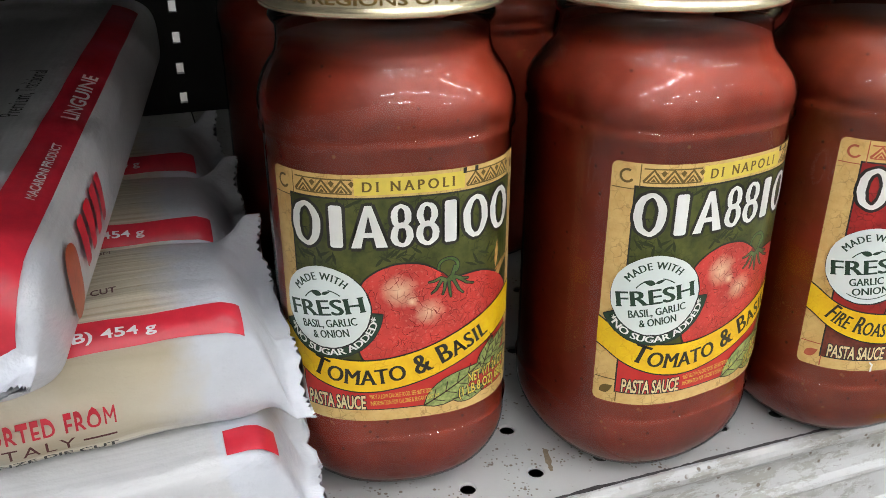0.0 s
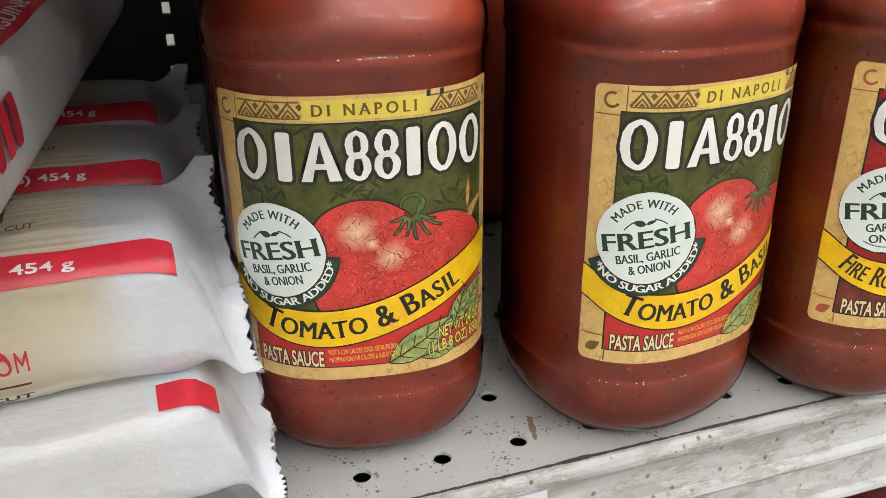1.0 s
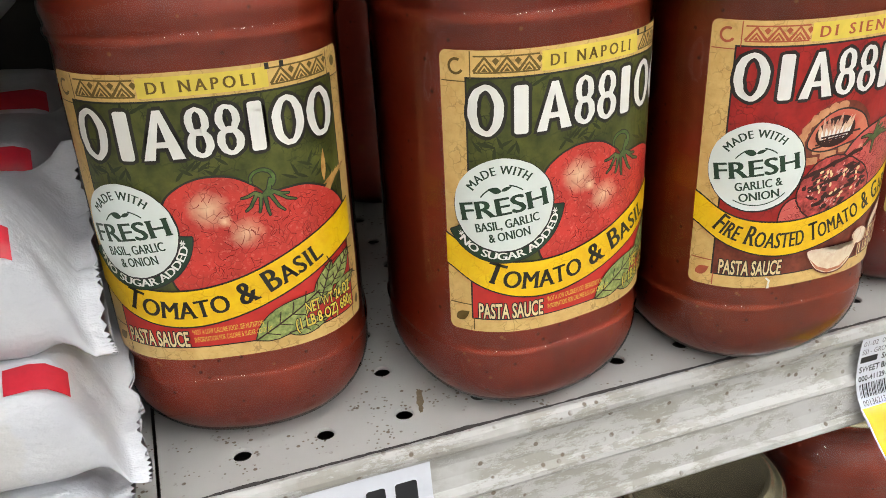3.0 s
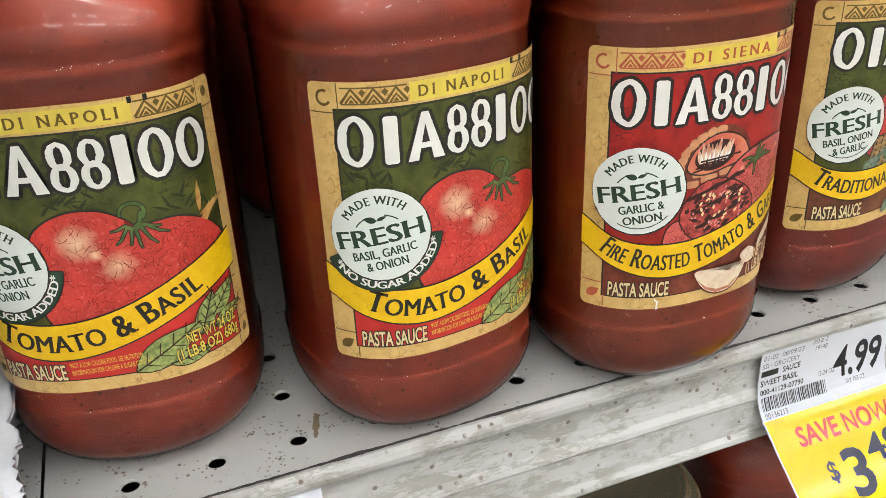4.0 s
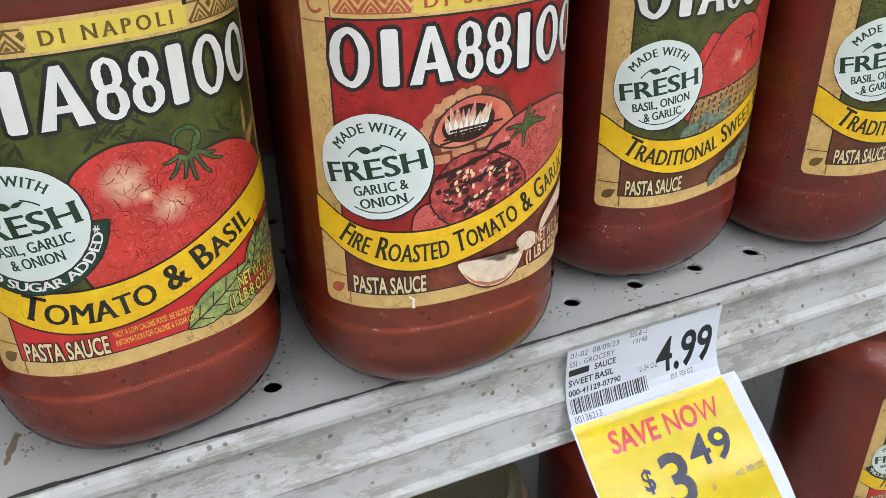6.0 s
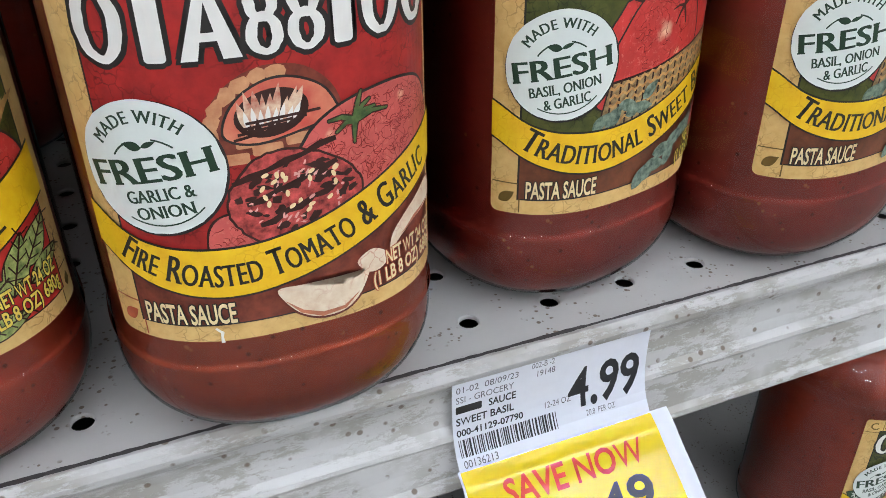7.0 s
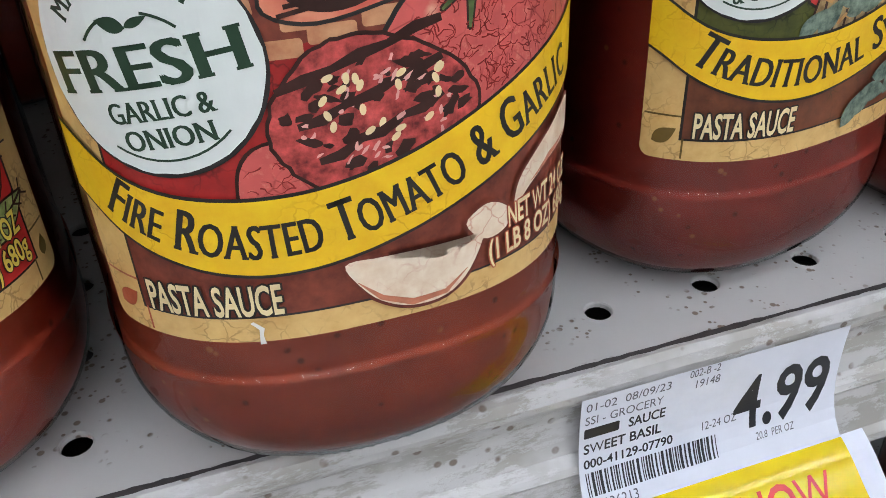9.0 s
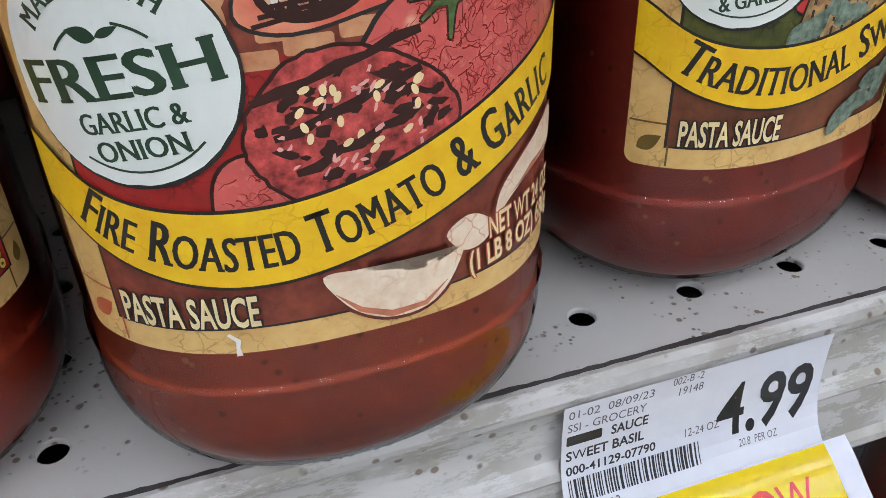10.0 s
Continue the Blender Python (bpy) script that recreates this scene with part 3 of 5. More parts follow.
def shelf(z, holes_to, label, both, bays=((X_LEFT, SEAM - 0.0005), (SEAM + 0.0005, X_RIGHT)), ahead=0.0):
    top = new("shelf")
    top.location = (0, -ahead, z)
    for x0, x1 in bays:
        part("deck", deck_sheet("deck", x0, x1, 0.0, holes_to), ENAMEL, top, "cream enamelled steel deck punched with round holes")
        part("price_rail", extrude_x("price_rail", [(y, zz) for y, zz in RAIL_PROFILE], x0, x1, True, 0.01, 0.00025), RAIL, top, "scuffed cream price rail with rubbed paint")
        if both:
            part("chipped_edge", chipped_edge("chipped_edge", x0, x1, 0.0, 3 if x0 < 0 else 8), CHIP, top, "dark chipped paint line")
    # near-black sheet below the deck: the shade there is put into its colour
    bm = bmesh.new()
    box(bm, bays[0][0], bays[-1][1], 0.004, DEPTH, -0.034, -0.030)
    part("underside", from_bm("underside", bm), STEEL_AND_SHADE, top, "near-black underside sheet, shade put into its colour")
    return tagged(top, label, "shelf", "gondola shelves")


shelf(DECK, 12, "worn cream steel store shelf with punched deck", True)
shelf(0.6415, 1, "cream steel shelf below, in shade", False)
# never in view; its height is set to block light behind the jars
shelf(1.165, 1, "unseen cream steel shelf above the sauce jars, shading the back", False, ((SEAM + 0.0005, X_RIGHT),))
# added out of view, set low and forward to keep light off the bags
shelf(1.118, 1, "unseen cream steel shelf added to shade the pasta bags", False, ((X_LEFT, SEAM - 0.0005),), 0.062)


def rust_smear():
    rng = random.Random(3)
    lo, up = [], []
    for k in range(13):
        f = k / 12
        x, y = 0.1322 + 0.0030 * f, 0.0128 + 0.0120 * f
        w = 0.0006 + 0.0004 * math.sin(math.pi * f) + rng.uniform(-0.0003, 0.0003)
        lo.append((x - w, y)), up.append((x + w, y + rng.uniform(-0.0002, 0.0002)))
    v, f = shape_band(lo, up)
    ob = new("rust_smear", mesh("rust_smear", [(x, y, DECK + 0.00008) for x, y in v], f))
    ob.data.materials.append(SMEAR)
    return tagged(ob, "dried brown smear on the cream shelf deck", "stain")


rust_smear()


def upright():
    """A slotted steel upright, open through its slots."""
    bm = bmesh.new()
    x, w = 0.048, 0.018
    for s in (-1, 1):
        box(bm, x + s * w / 2 - 0.006, x + s * w / 2 + 0.006, 0.548, 0.556, 0.3, 1.6)
    z = 0.303
    while z < 1.6:
        box(bm, x - 0.0035, x + 0.0035, 0.5485, 0.5555, z, z + 0.0160)
        z += 0.0254
    ob = new("slotted_upright", from_bm("slotted_upright", bm))
    ob.data.materials.append(STEEL_AND_SHADE)
    return tagged(ob, "dark slotted steel upright at the back of the shelving", "upright", "", "structure")


upright()
slab("back_panel_west", "dark back panel of the shelving", X_LEFT, 0.033, 0.55, 0.556, 0, 1.6, STEEL_AND_SHADE, "panel")
slab("back_panel_east", "dark back panel of the shelving", 0.063, X_RIGHT, 0.55, 0.556, 0, 1.6, STEEL_AND_SHADE, "panel")
slab("side_panel_west", "dark end panel of the shelving", X_LEFT - 0.01, X_LEFT - 0.002, 0, 0.55, 0, 1.6, STEEL_AND_SHADE, "panel")
slab("side_panel_east", "dark end panel of the shelving", X_RIGHT + 0.002, X_RIGHT + 0.01, 0, 0.55, 0, 1.6, STEEL_AND_SHADE, "panel")

# ---- sauce jars ----
R_LABEL = 0.0386
LABEL_W, LABEL_H, LABEL_Z = 83.0, 81.0, 0.0345
LABEL_MIDDLE = 39.9      # where the label's sheet meets the middle of the jar's front
HEEL = [(0.0, 0.0012), (0.015, 0.0010), (0.0205, 0.0)] + [(0.0205 + 0.0184 * math.sin(radians(a)), 0.0205 * (1 - math.cos(radians(a)))) for a in range(10, 91, 8)]
OUTER = HEEL + [(0.0389, 0.0222), (0.0389, 0.0252), (0.0390, 0.0264), (0.0392, 0.0270), (0.0392, 0.0273), (0.0390, 0.0276), (0.0387, 0.0278), (0.0386, 0.0282), (0.0386, 0.0298), (0.0387, 0.0306), (0.0385, 0.0330), (0.0385, 0.1165), (0.0386, 0.1212), (0.0390, 0.1220), (0.0395, 0.1228), (0.0395, 0.1236), (0.0394, 0.1240), (0.0391, 0.1243), (0.0390, 0.1249), (0.0391, 0.1264), (0.0394, 0.1280),
                (0.0393, 0.1300), (0.0388, 0.1322), (0.0378, 0.1348), (0.0364, 0.1373), (0.0348, 0.1396), (0.0333, 0.1416), (0.0324, 0.1438), (0.0319, 0.1465), (0.0318, 0.1490),
                (0.0321, 0.1508), (0.0331, 0.1518), (0.0336, 0.1530), (0.0331, 0.1542), (0.0321, 0.1552), (0.0318, 0.1660)]
INNER = [(0.0, 0.0018), (0.0190, 0.0016)] + [(0.0203 + 0.0182 * math.sin(radians(a)), 0.0009 + 0.0200 * (1 - math.cos(radians(a)))) for a in range(10, 91, 10)] + [
    (0.0384, 0.0240), (0.0383, 0.0272), (0.0379, 0.0300), (0.0377, 0.0330), (0.0377, 0.1225), (0.0385, 0.1265), (0.0384, 0.1295), (0.0379, 0.1318), (0.0369, 0.1344), (0.0355, 0.1369), (0.0339, 0.1391), (0.0326, 0.1411), (0.0317, 0.1434), (0.0313, 0.1458), (0.0, 0.1460)]
LID_PROFILE = [(0.0, 0.1692), (0.0245, 0.1691), (0.0252, 0.1700), (0.0262, 0.1706), (0.0274, 0.1706), (0.0283, 0.1699), (0.0303, 0.1674), (0.0310, 0.1668), (0.0322, 0.1668), (0.0331, 0.1662),
               (0.0334, 0.1652), (0.0334, 0.1642), (0.0340, 0.1637), (0.0347, 0.1633), (0.0349, 0.1626), (0.0349, 0.1590), (0.0351, 0.1585), (0.0356, 0.1580), (0.0359, 0.1572), (0.0356, 0.1564), (0.0350, 0.1561), (0.0343, 0.1566)]


ARC_A = [radians(k) for k in range(-110, 111)]
ARC_S = [0.0]
for arc_a in ARC_A[1:]:
    p0, p1 = ((R_LABEL * squared(q) * math.sin(q), R_LABEL * squared(q) * math.cos(q)) for q in (arc_a - radians(1), arc_a))
    ARC_S.append(ARC_S[-1] + math.hypot(p1[0] - p0[0], p1[1] - p0[1]))
ARC_MID = ARC_S[110]


def label_surface(u, v, off):
    """The label's sheet, bent round the squared body; u and v in millimetres from its lower corner."""
    a = float(np.interp(ARC_MID + (u - LABEL_MIDDLE) * 0.001007, ARC_S, ARC_A))
    r = R_LABEL * squared(a) + off
    return (r * math.sin(a), -r * math.cos(a), LABEL_Z + v / 1000)


def lid_surface(u, v, off):
    a = u / 1000 / 0.0349
    r = 0.0349 + off
    return (r * math.sin(a), -r * math.cos(a), 0.1588 + v / 1000)


def lower_edge(x):
    return float(np.interp(x, *zip((0, 22.4), (4, 18.6), (8, 16.0), (15, 13.0), (22, 11.3), (29, 10.9), (36, 11.7), (44, 13.7), (53, 17.2), (63, 21.4), (72, 25.2), (87, 29.5))))


def upper_edge(x):
    return float(np.interp(x, *zip((0, 31.4), (4, 27.8), (8, 25.2), (13, 23.2), (20, 22.2), (28, 21.8), (36, 22.4), (45, 24.6), (54, 28.3), (65, 33.0), (75, 36.6), (87, 41.0))))


def smooth_edge(fn, x):
    return sum(fn(min(87, max(0, x + d))) for d in (-4, -2, 0, 2, 4)) / 5


def banner_line(x):
    def at(q):
        return smooth_edge(lower_edge, q) * 0.77 + smooth_edge(upper_edge, q) * 0.23
    return at(x), math.degrees(math.atan((at(x + 1) - at(x - 1)) / 2))


def wordmark():
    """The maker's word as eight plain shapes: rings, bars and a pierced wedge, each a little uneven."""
    def ring(x0, x1, y0, y1, wall, seed):
        cx, cy, rng = (x0 + x1) / 2, (y0 + y1) / 2, random.Random(seed)
        q = [[], []]
        for i in range(28):
            a, w = 2 * math.pi * i / 28, rng.uniform(-0.12, 0.12)
            for k, d in ((0, wall), (1, 0.0)):
                q[k].append((cx + ((x1 - x0) / 2 - d + w) * math.cos(a), cy + ((y1 - y0) / 2 - d * 0.6 + w) * math.sin(a)))
        return shape_band(q[0] + q[0][:1], q[1] + q[1][:1])

    y0, y1 = 59.2, 72.0
    mid = (y0 + y1) / 2
    return [ring(7.4, 16.8, y0 - 0.3, y1 + 0.5, 2.5, 1), shape_rect(19.3, y0, 23.0, y1, 0.8),
            joined(shape_poly([(25.2, y0), (28.0, y0), (30.9, y1), (29.3, y1)]), shape_poly([(32.2, y0), (35.4, y0), (31.2, y1), (29.6, y1)]), shape_rect(27.6, 62.4, 33.2, 63.9)),
            joined(ring(36.4, 42.2, mid - 0.9, y1 + 0.1, 1.9, 3), ring(36.2, 42.7, y0 - 0.2, mid + 0.9, 2.0, 4)),
            joined(ring(43.6, 49.6, mid - 0.9, y1 + 0.1, 1.9, 5), ring(43.4, 50.0, y0 - 0.2, mid + 0.9, 2.0, 6)),
            shape_rect(51.6, y0, 55.2, y1, 0.8), ring(57.2, 66.0, y0 - 0.1, y1 + 0.3, 2.4, 7), ring(66.9, 76.2, y0 - 0.3, y1 + 0.2, 2.5, 8)]


def outlined(shape, dx):
    v, f = shape
    return joined(*[([(p[0] + dx * math.cos(a), p[1] + dx * math.sin(a)) for p in v], f) for a in (0.4, 1.4, 2.5, 3.6, 4.6, 5.7)])


def turned(shape, cx, cy, degrees):
    """A flat shape turned about a point."""
    c, sn = math.cos(radians(degrees)), math.sin(radians(degrees))
    return [(cx + c * (x - cx) - sn * (y - cy), cy + sn * (x - cx) + c * (y - cy)) for x, y in shape[0]], shape[1]


def blob(points, n=5, rough=0.0, seed=0):
    """A closed smooth outline through points, a little uneven."""
    rng, out, m = random.Random(seed), [], len(points)
    for k in range(m):
        p0, p1, p2, p3 = points[k - 1], points[k], points[(k + 1) % m], points[(k + 2) % m]
        for i in range(n):
            t = i / n
            out.append(tuple(0.5 * (2 * b + (c - a) * t + (2 * a - 5 * b + 4 * c - d) * t * t + (3 * b - a - 3 * c + d) * t ** 3) + rng.uniform(-rough, rough) for a, b, c, d in zip(p0, p1, p2, p3)))
    return shape_poly(out)


def cracks(inside, count, seed, reach=5.0):
    """Fine drawn crack lines that wander through a region; inside(x, y) says where."""
    rng, out = random.Random(seed), []
    while len(out) < count:
        x, y = rng.uniform(0, 87), rng.uniform(0, 80)
        if not inside(x, y):
            continue
        a, pts = rng.uniform(0, 6.283), [(x, y)]
        for _ in range(rng.randint(3, 7)):
            a += rng.uniform(-1.0, 1.0)
            x, y = x + reach / 6 * math.cos(a), y + reach / 6 * math.sin(a)
            if not inside(x, y):
                break
            pts.append((x, y))
        if len(pts) > 2:
            out.append(shape_line(pts, lambda f: 0.22 - 0.17 * f))
    return joined(*out)


def pattern(x0, x1):
    """The drawn zigzag strip beside the region's name."""
    out = [shape_rect(x0, 75.2, x1, 75.6), shape_rect(x0, 79.3, x1, 79.7)]
    n = 3
    w = (x1 - x0) / n
    for k in range(n):
        a = x0 + k * w
        out += [shape_line([(a, 75.6), (a + w / 2, 79.2), (a + w, 75.6)], 0.8), shape_line([(a + w * 0.22, 75.6), (a + w / 2, 77.6), (a + w * 0.78, 75.6)], 0.6)]
        out.append(shape_poly([(a + w - 0.9, 78.4), (a + w, 77.2), (a + w + 0.9, 78.4), (a + w, 79.2)]))
        out.append(shape_poly([(a + w / 2 - 0.8, 75.7), (a + w / 2 + 0.8, 75.7), (a + w / 2, 76.7)]))
    return joined(*out)


def tomato_stem(x, y, k):
    """A drawn calyx: a curled stalk and wavy sepals."""
    curl = [(x + k * (0.3 + 3.0 * math.cos(a / 10)), y + k * (4.6 + 2.6 * math.sin(a / 10))) for a in range(34, -10, -3)]
    tips = ((-5.6, 0.2), (-4.8, -3.6), (-1.4, -4.4), (1.2, -5.6), (5.2, -5.0), (6.8, -0.4), (8.6, -2.6))
    return joined(shape_line(curl, lambda f: k * (0.6 + 0.4 * f)), shape_line([(x + 2.6 * k, y + 4.6 * k), (x + 1.6 * k, y + 1.6 * k), (x, y)], k * 1.0),
                  *[shape_line([(x, y), (x + k * (q[0] * 0.35), y + k * (q[1] * 0.2 + 1.2)), (x + k * q[0] * 0.72, y + k * (q[1] * 0.75 + 0.2)), (x + k * q[0], y + k * q[1])], lambda f: k * (1.0 - 0.7 * f)) for q in tips])


def make_label(kind, parent):
    panel_ink, region, sauce_line = {"basil": (OLIVE, "DI NAPOLI", "Tomato & Basil"), "roast": (CRIMSON, "DI SIENA", "Fire Roasted Tomato & Garlic"),
                                     "sweet": (OLIVE, "DI CAMPANIA", "Traditional Sweet Basil")}[kind]
    words = {"basil": ("BASIL, GARLIC", "& ONION"), "roast": ("GARLIC &", "ONION"), "sweet": ("BASIL, ONION", "& GARLIC")}[kind]
    line_ink = RUST_INK if kind == "roast" else OLIVE_LINE
    base = part("label", laid("label", shape_rect(0, 0, LABEL_W, LABEL_H, 2.0), label_surface, 0.0001), TAN, parent, "crackled tan paper label")

    def lay(name, shape, ink, level, note=""):
        return part(name, laid(name, shape, label_surface, 0.0001 + 0.00005 * level), ink, base, note)

    def lay_each(name, shapes, ink, level, note=""):
        for k, shape in enumerate(shapes):
            lay(name, shape, ink, level + 0.8 * k / len(shapes), note)

    lay("panel_shadow", shape_rect(6.9, 4.0, 77.9, 74.3), DARK_INK, 1)
    lay("panel", shape_rect(7.4, 14, 77.4, 73.8), panel_ink, 2)
    foot = [7.4 + 70.0 * k / 24 for k in range(25)]
    lay("foot_panel", shape_band([(x, 4.4) for x in foot], [(x, max(5.4, smooth_edge(lower_edge, x) + 2.0)) for x in foot]), {"basil": RED_INK, "roast": RUST_BROWN, "sweet": BROWN}[kind], 2.5)
    lay("region_strip", shape_rect(26.6, 75.0, 57.8, 80.0), STRIP, 1)
    lay("region_name", shape_text(region, 42.2, 76.0, 3.1, 1.0, "center", bold="book", width=27.0, track=1.0), line_ink, 2)
    lay("border_pattern", pattern(9.2, 26.0), line_ink, 1)
    lay("border_pattern", pattern(58.4, 75.4), line_ink, 1)
    for corner in ([shape_rect(8.2, 73.8, 8.5, 80.8), shape_rect(0.4, 73.0, 8.4, 73.3)], [shape_rect(76.2, 73.8, 76.5, 80.8), shape_rect(76.4, 73.0, 82.6, 73.3)],
                   [shape_rect(7.4, 0.4, 7.75, 4.4), shape_rect(0.4, 8.4, 7.0, 8.75)], [shape_rect(77.0, 0.4, 77.35, 4.4), shape_rect(77.9, 8.4, 82.6, 8.75)]):
        lay("corner_frame", joined(*corner), line_ink, 1)
    for sign in (shape_arc(4.6, 77.0, 1.5, 2.2, 60, 330, 14), shape_leaf(4.2, 4.8, 5.0, 2.8, 35), shape_oval(79.6, 77.0, 1.2, 1.4), shape_leaf(80.2, 5.0, 3.4, 2.2, 80)):
        lay("corner_sign", sign, line_ink, 2)
    for mark in (57.2, 61.0):
        lay("tick_mark", shape_rect(mark, 79.3, mark + 1.1, 80.9), DARK_INK, 3)
    lay("wordmark_shadow", joined(*[outlined(w, 1.0) for w in wordmark()]), DARK_INK, 3)
    for block in wordmark():
        lay("mark_block", block, WHITE_INK, 4)
    xs = [79.4 * k / 44 for k in range(45)]
    low = [(x, smooth_edge(lower_edge, x)) for x in xs]
    high = [(x, smooth_edge(upper_edge, x)) for x in xs]
    seal_x, seal_y, seal_r = 16.5, 39.6, 13.4
    rng = random.Random(5)
    if kind == "basil":
        tom = blob([(25.0, 30), (25.6, 40), (27.6, 47.4), (31, 50.9), (35.6, 53.0), (40.4, 53.5), (45.8, 52.6), (50.4, 49.8), (53.4, 47.2), (58, 47.6), (63.8, 47.4), (69.6, 45.0), (74.2, 41.4), (77.0, 36.6), (76, 30), (66, 24.0), (54, 19.5), (42, 17.0), (30, 18.5)], 4)
        lay("tomato_shadow", outlined(tom, 0.6), DARK_INK, 3)
        lay("tomato", tom, TOMATO, 4, "printed ripe red tomato")
        lay("tomato_crease", shape_line([(50.6, 49.4), (52.6, 47.4), (52.2, 44.6), (50.4, 42.4)], lambda f: 0.9 - 0.7 * f), TOMATO_SHADE, 4.4)
        lay("tomato_crack", cracks(lambda x, y: 26 < x < 75 and y > smooth_edge(upper_edge, x) + 0.6 and ((x - 41) / 15) ** 2 + ((y - 38) / 14.5) ** 2 < 1 or ((x - 62) / 12.5) ** 2 + ((y - 38) / 8) ** 2 < 1, 150, 4, 5.0), TOMATO_SHADE, 4.7)
        lay("stem_shadow", outlined(tomato_stem(52.4, 46.8, 1.0), 0.28), DARK_INK, 4.8)
        lay("tomato_stem", tomato_stem(52.4, 46.8, 1.0), STEM_INK, 5)
        lay_each("corn_husk", [shape_leaf(71.5 + 0.9 * k, 43.6 + 0.9 * k, 11, 1.5, 62 - 11 * k) for k in range(5)] + [shape_leaf(70.6, 51.0, 9, 1.6, 86)], HUSK_INK, 3.1)
        lay_each("herb_sprig", [shape_leaf(9.6 + 1.5 * k, 55.6 + rng.uniform(-1.6, 1.6), 4.2, 0.9, rng.uniform(10, 170)) for k in range(8)] + [shape_leaf(33 + 1.5 * k, 56.2 + rng.uniform(-1.5, 1.5), 4.0, 0.9, rng.uniform(20, 160)) for k in range(8)]
                 + [shape_leaf(60 + 1.6 * k, 52 + rng.uniform(-3.0, 3.0), 5.0, 0.8, rng.uniform(20, 160)) for k in range(9)] + [shape_leaf(20 + 1.8 * k, 71.6 + rng.uniform(-1.6, 1.6), 3.6, 0.9, rng.uniform(20, 160)) for k in range(5)], PANEL_LINE, 2.1)
    elif kind == "roast":
        lay("oven_wall", blob([(26.6, 40), (27.6, 49), (31.6, 54.4), (38, 57.2), (45.6, 56.2), (51.0, 51), (52, 44), (46, 41), (36, 41)], 4), RUST_BROWN, 2.6)
        lay_each("oven_stone", [shape_oval(41.0 + 13.0 * math.cos(radians(a)), 45.6 + 10.2 * math.sin(radians(a)), 1.9, 1.35, a - 90, 10, 0.22, a) for a in range(92, 186, 15)], STONE_INK, 3)
        lay_each("sill_brick", [shape_rect(28.6 + 6.2 * k, 39.2 + 1.2 * k, 34.2 + 6.2 * k, 41.4 + 1.2 * k, 0.5) for k in range(3)] + [shape_rect(32.0 + 6.2 * k, 42.2 + 1.1 * k, 37.4 + 6.2 * k, 44.2 + 1.1 * k, 0.5) for k in range(3)], STONE_INK, 3)
        dome = blob([(30.6, 44.6), (31.0, 48.4), (34.0, 52.2), (38.6, 54.4), (43.4, 54.3), (48.2, 52.0), (50.6, 48.4), (50.6, 46.2), (44.0, 44.4), (36.0, 43.0)], 4)
        lay("oven_shadow", outlined(dome, 0.5), DARK_INK, 4)
        lay("oven_dome", dome, DOME_INK, 4.5)
        lay("paper_tear", shape_poly([(23.6, 0.1), (24.4, 0.2), (24.2, 1.6), (24.5, 2.8), (23.2, 4.0), (22.8, 3.7), (23.8, 2.6), (23.7, 1.4)]), WHITE_INK, 15)
        lay("oven_mouth", shape_oval(39.0, 48.4, 6.8, 4.5, 10, 30), CHAR_INK, 5.0)
        lay_each("flame", [shape_leaf(33.8 + 1.25 * k, 48.4 + 0.9 * (k % 3), 5.6 + (k % 2) * 1.8, 1.5, 104 - 5 * k) for k in range(9)], FLAME, 5.5)
        lay_each("ember", [shape_leaf(34.4 + 1.3 * k, 47.6 + 0.6 * (k % 2), 3.4, 0.9, 98 - 5 * k) for k in range(8)], WHITE_INK, 6.4)
        lay_each("log", [shape_line([(31.8 + 0.8 * k, 44.0 + 1.0 * k), (40.0 + 2.6 * k, 45.4 + 0.8 * k)], 0.55) for k in range(4)], CHAR_INK, 6.7)
        tom = blob([(43.6, 38.0), (44.6, 42.0), (47.6, 45.2), (52.4, 47.8), (58.6, 49.2), (65.4, 49.3), (72.0, 47.4), (75.6, 43.0), (77.0, 37.0), (73, 30), (62, 27), (50, 28)], 4)
        lay("tomato_shadow", outlined(tom, 0.6), DARK_INK, 5.3)
        lay("tomato", tom, TOMATO_ROAST, 6, "printed roasted tomato")
        low_tom = blob([(24.6, 20), (25.0, 26), (28, 29.0), (33, 28.0), (38, 22), (34, 16), (27, 16)], 4)
        lay("tomato_shadow", outlined(low_tom, 0.5), CHAR_INK, 5.3)
        lay("tomato", low_tom, TOMATO_ROAST, 6, "printed roasted tomato")
        lay("tomato_crack", cracks(lambda x, y: y > smooth_edge(upper_edge, x) + 0.5 and (((x - 62) / 16.5) ** 2 + ((y - 38.6) / 9.8) ** 2 < 1 or ((x - 30) / 5.4) ** 2 + ((y - 23) / 5) ** 2 < 1), 260, 9, 3.2), TOMATO_SHADE, 6.6)
        star = joined(*[shape_line([(54.4, 44.0), (54.4 + q[0] * 0.5, 44.0 + q[1] * 0.5 + 0.7), (54.4 + q[0], 44.0 + q[1])], lambda f: 1.3 - 0.95 * f) for q in ((1.6, 5.6), (-5.4, 0.8), (-4.0, -1.8), (-0.4, -4.6), (4.6, 1.8), (7.4, 0.6), (3.4, 3.6))])
        lay("stem_shadow", outlined(star, 0.3), CHAR_INK, 6.5)
        lay("tomato_stem", star, STEM_INK, 6.8)
        slice_edge = blob([(29.2, 30.6), (31.2, 36.0), (36.0, 40.2), (41.0, 40.6), (46.6, 39.2), (52.0, 35.4), (54.8, 30.2), (52.0, 26.0), (46.4, 22.6), (40.4, 21.4), (35.0, 22.0), (30.8, 26.0)], 5, 0.22, 3)
        lay("charred_slice_shadow", outlined(slice_edge, 0.5), CHAR_INK, 7)
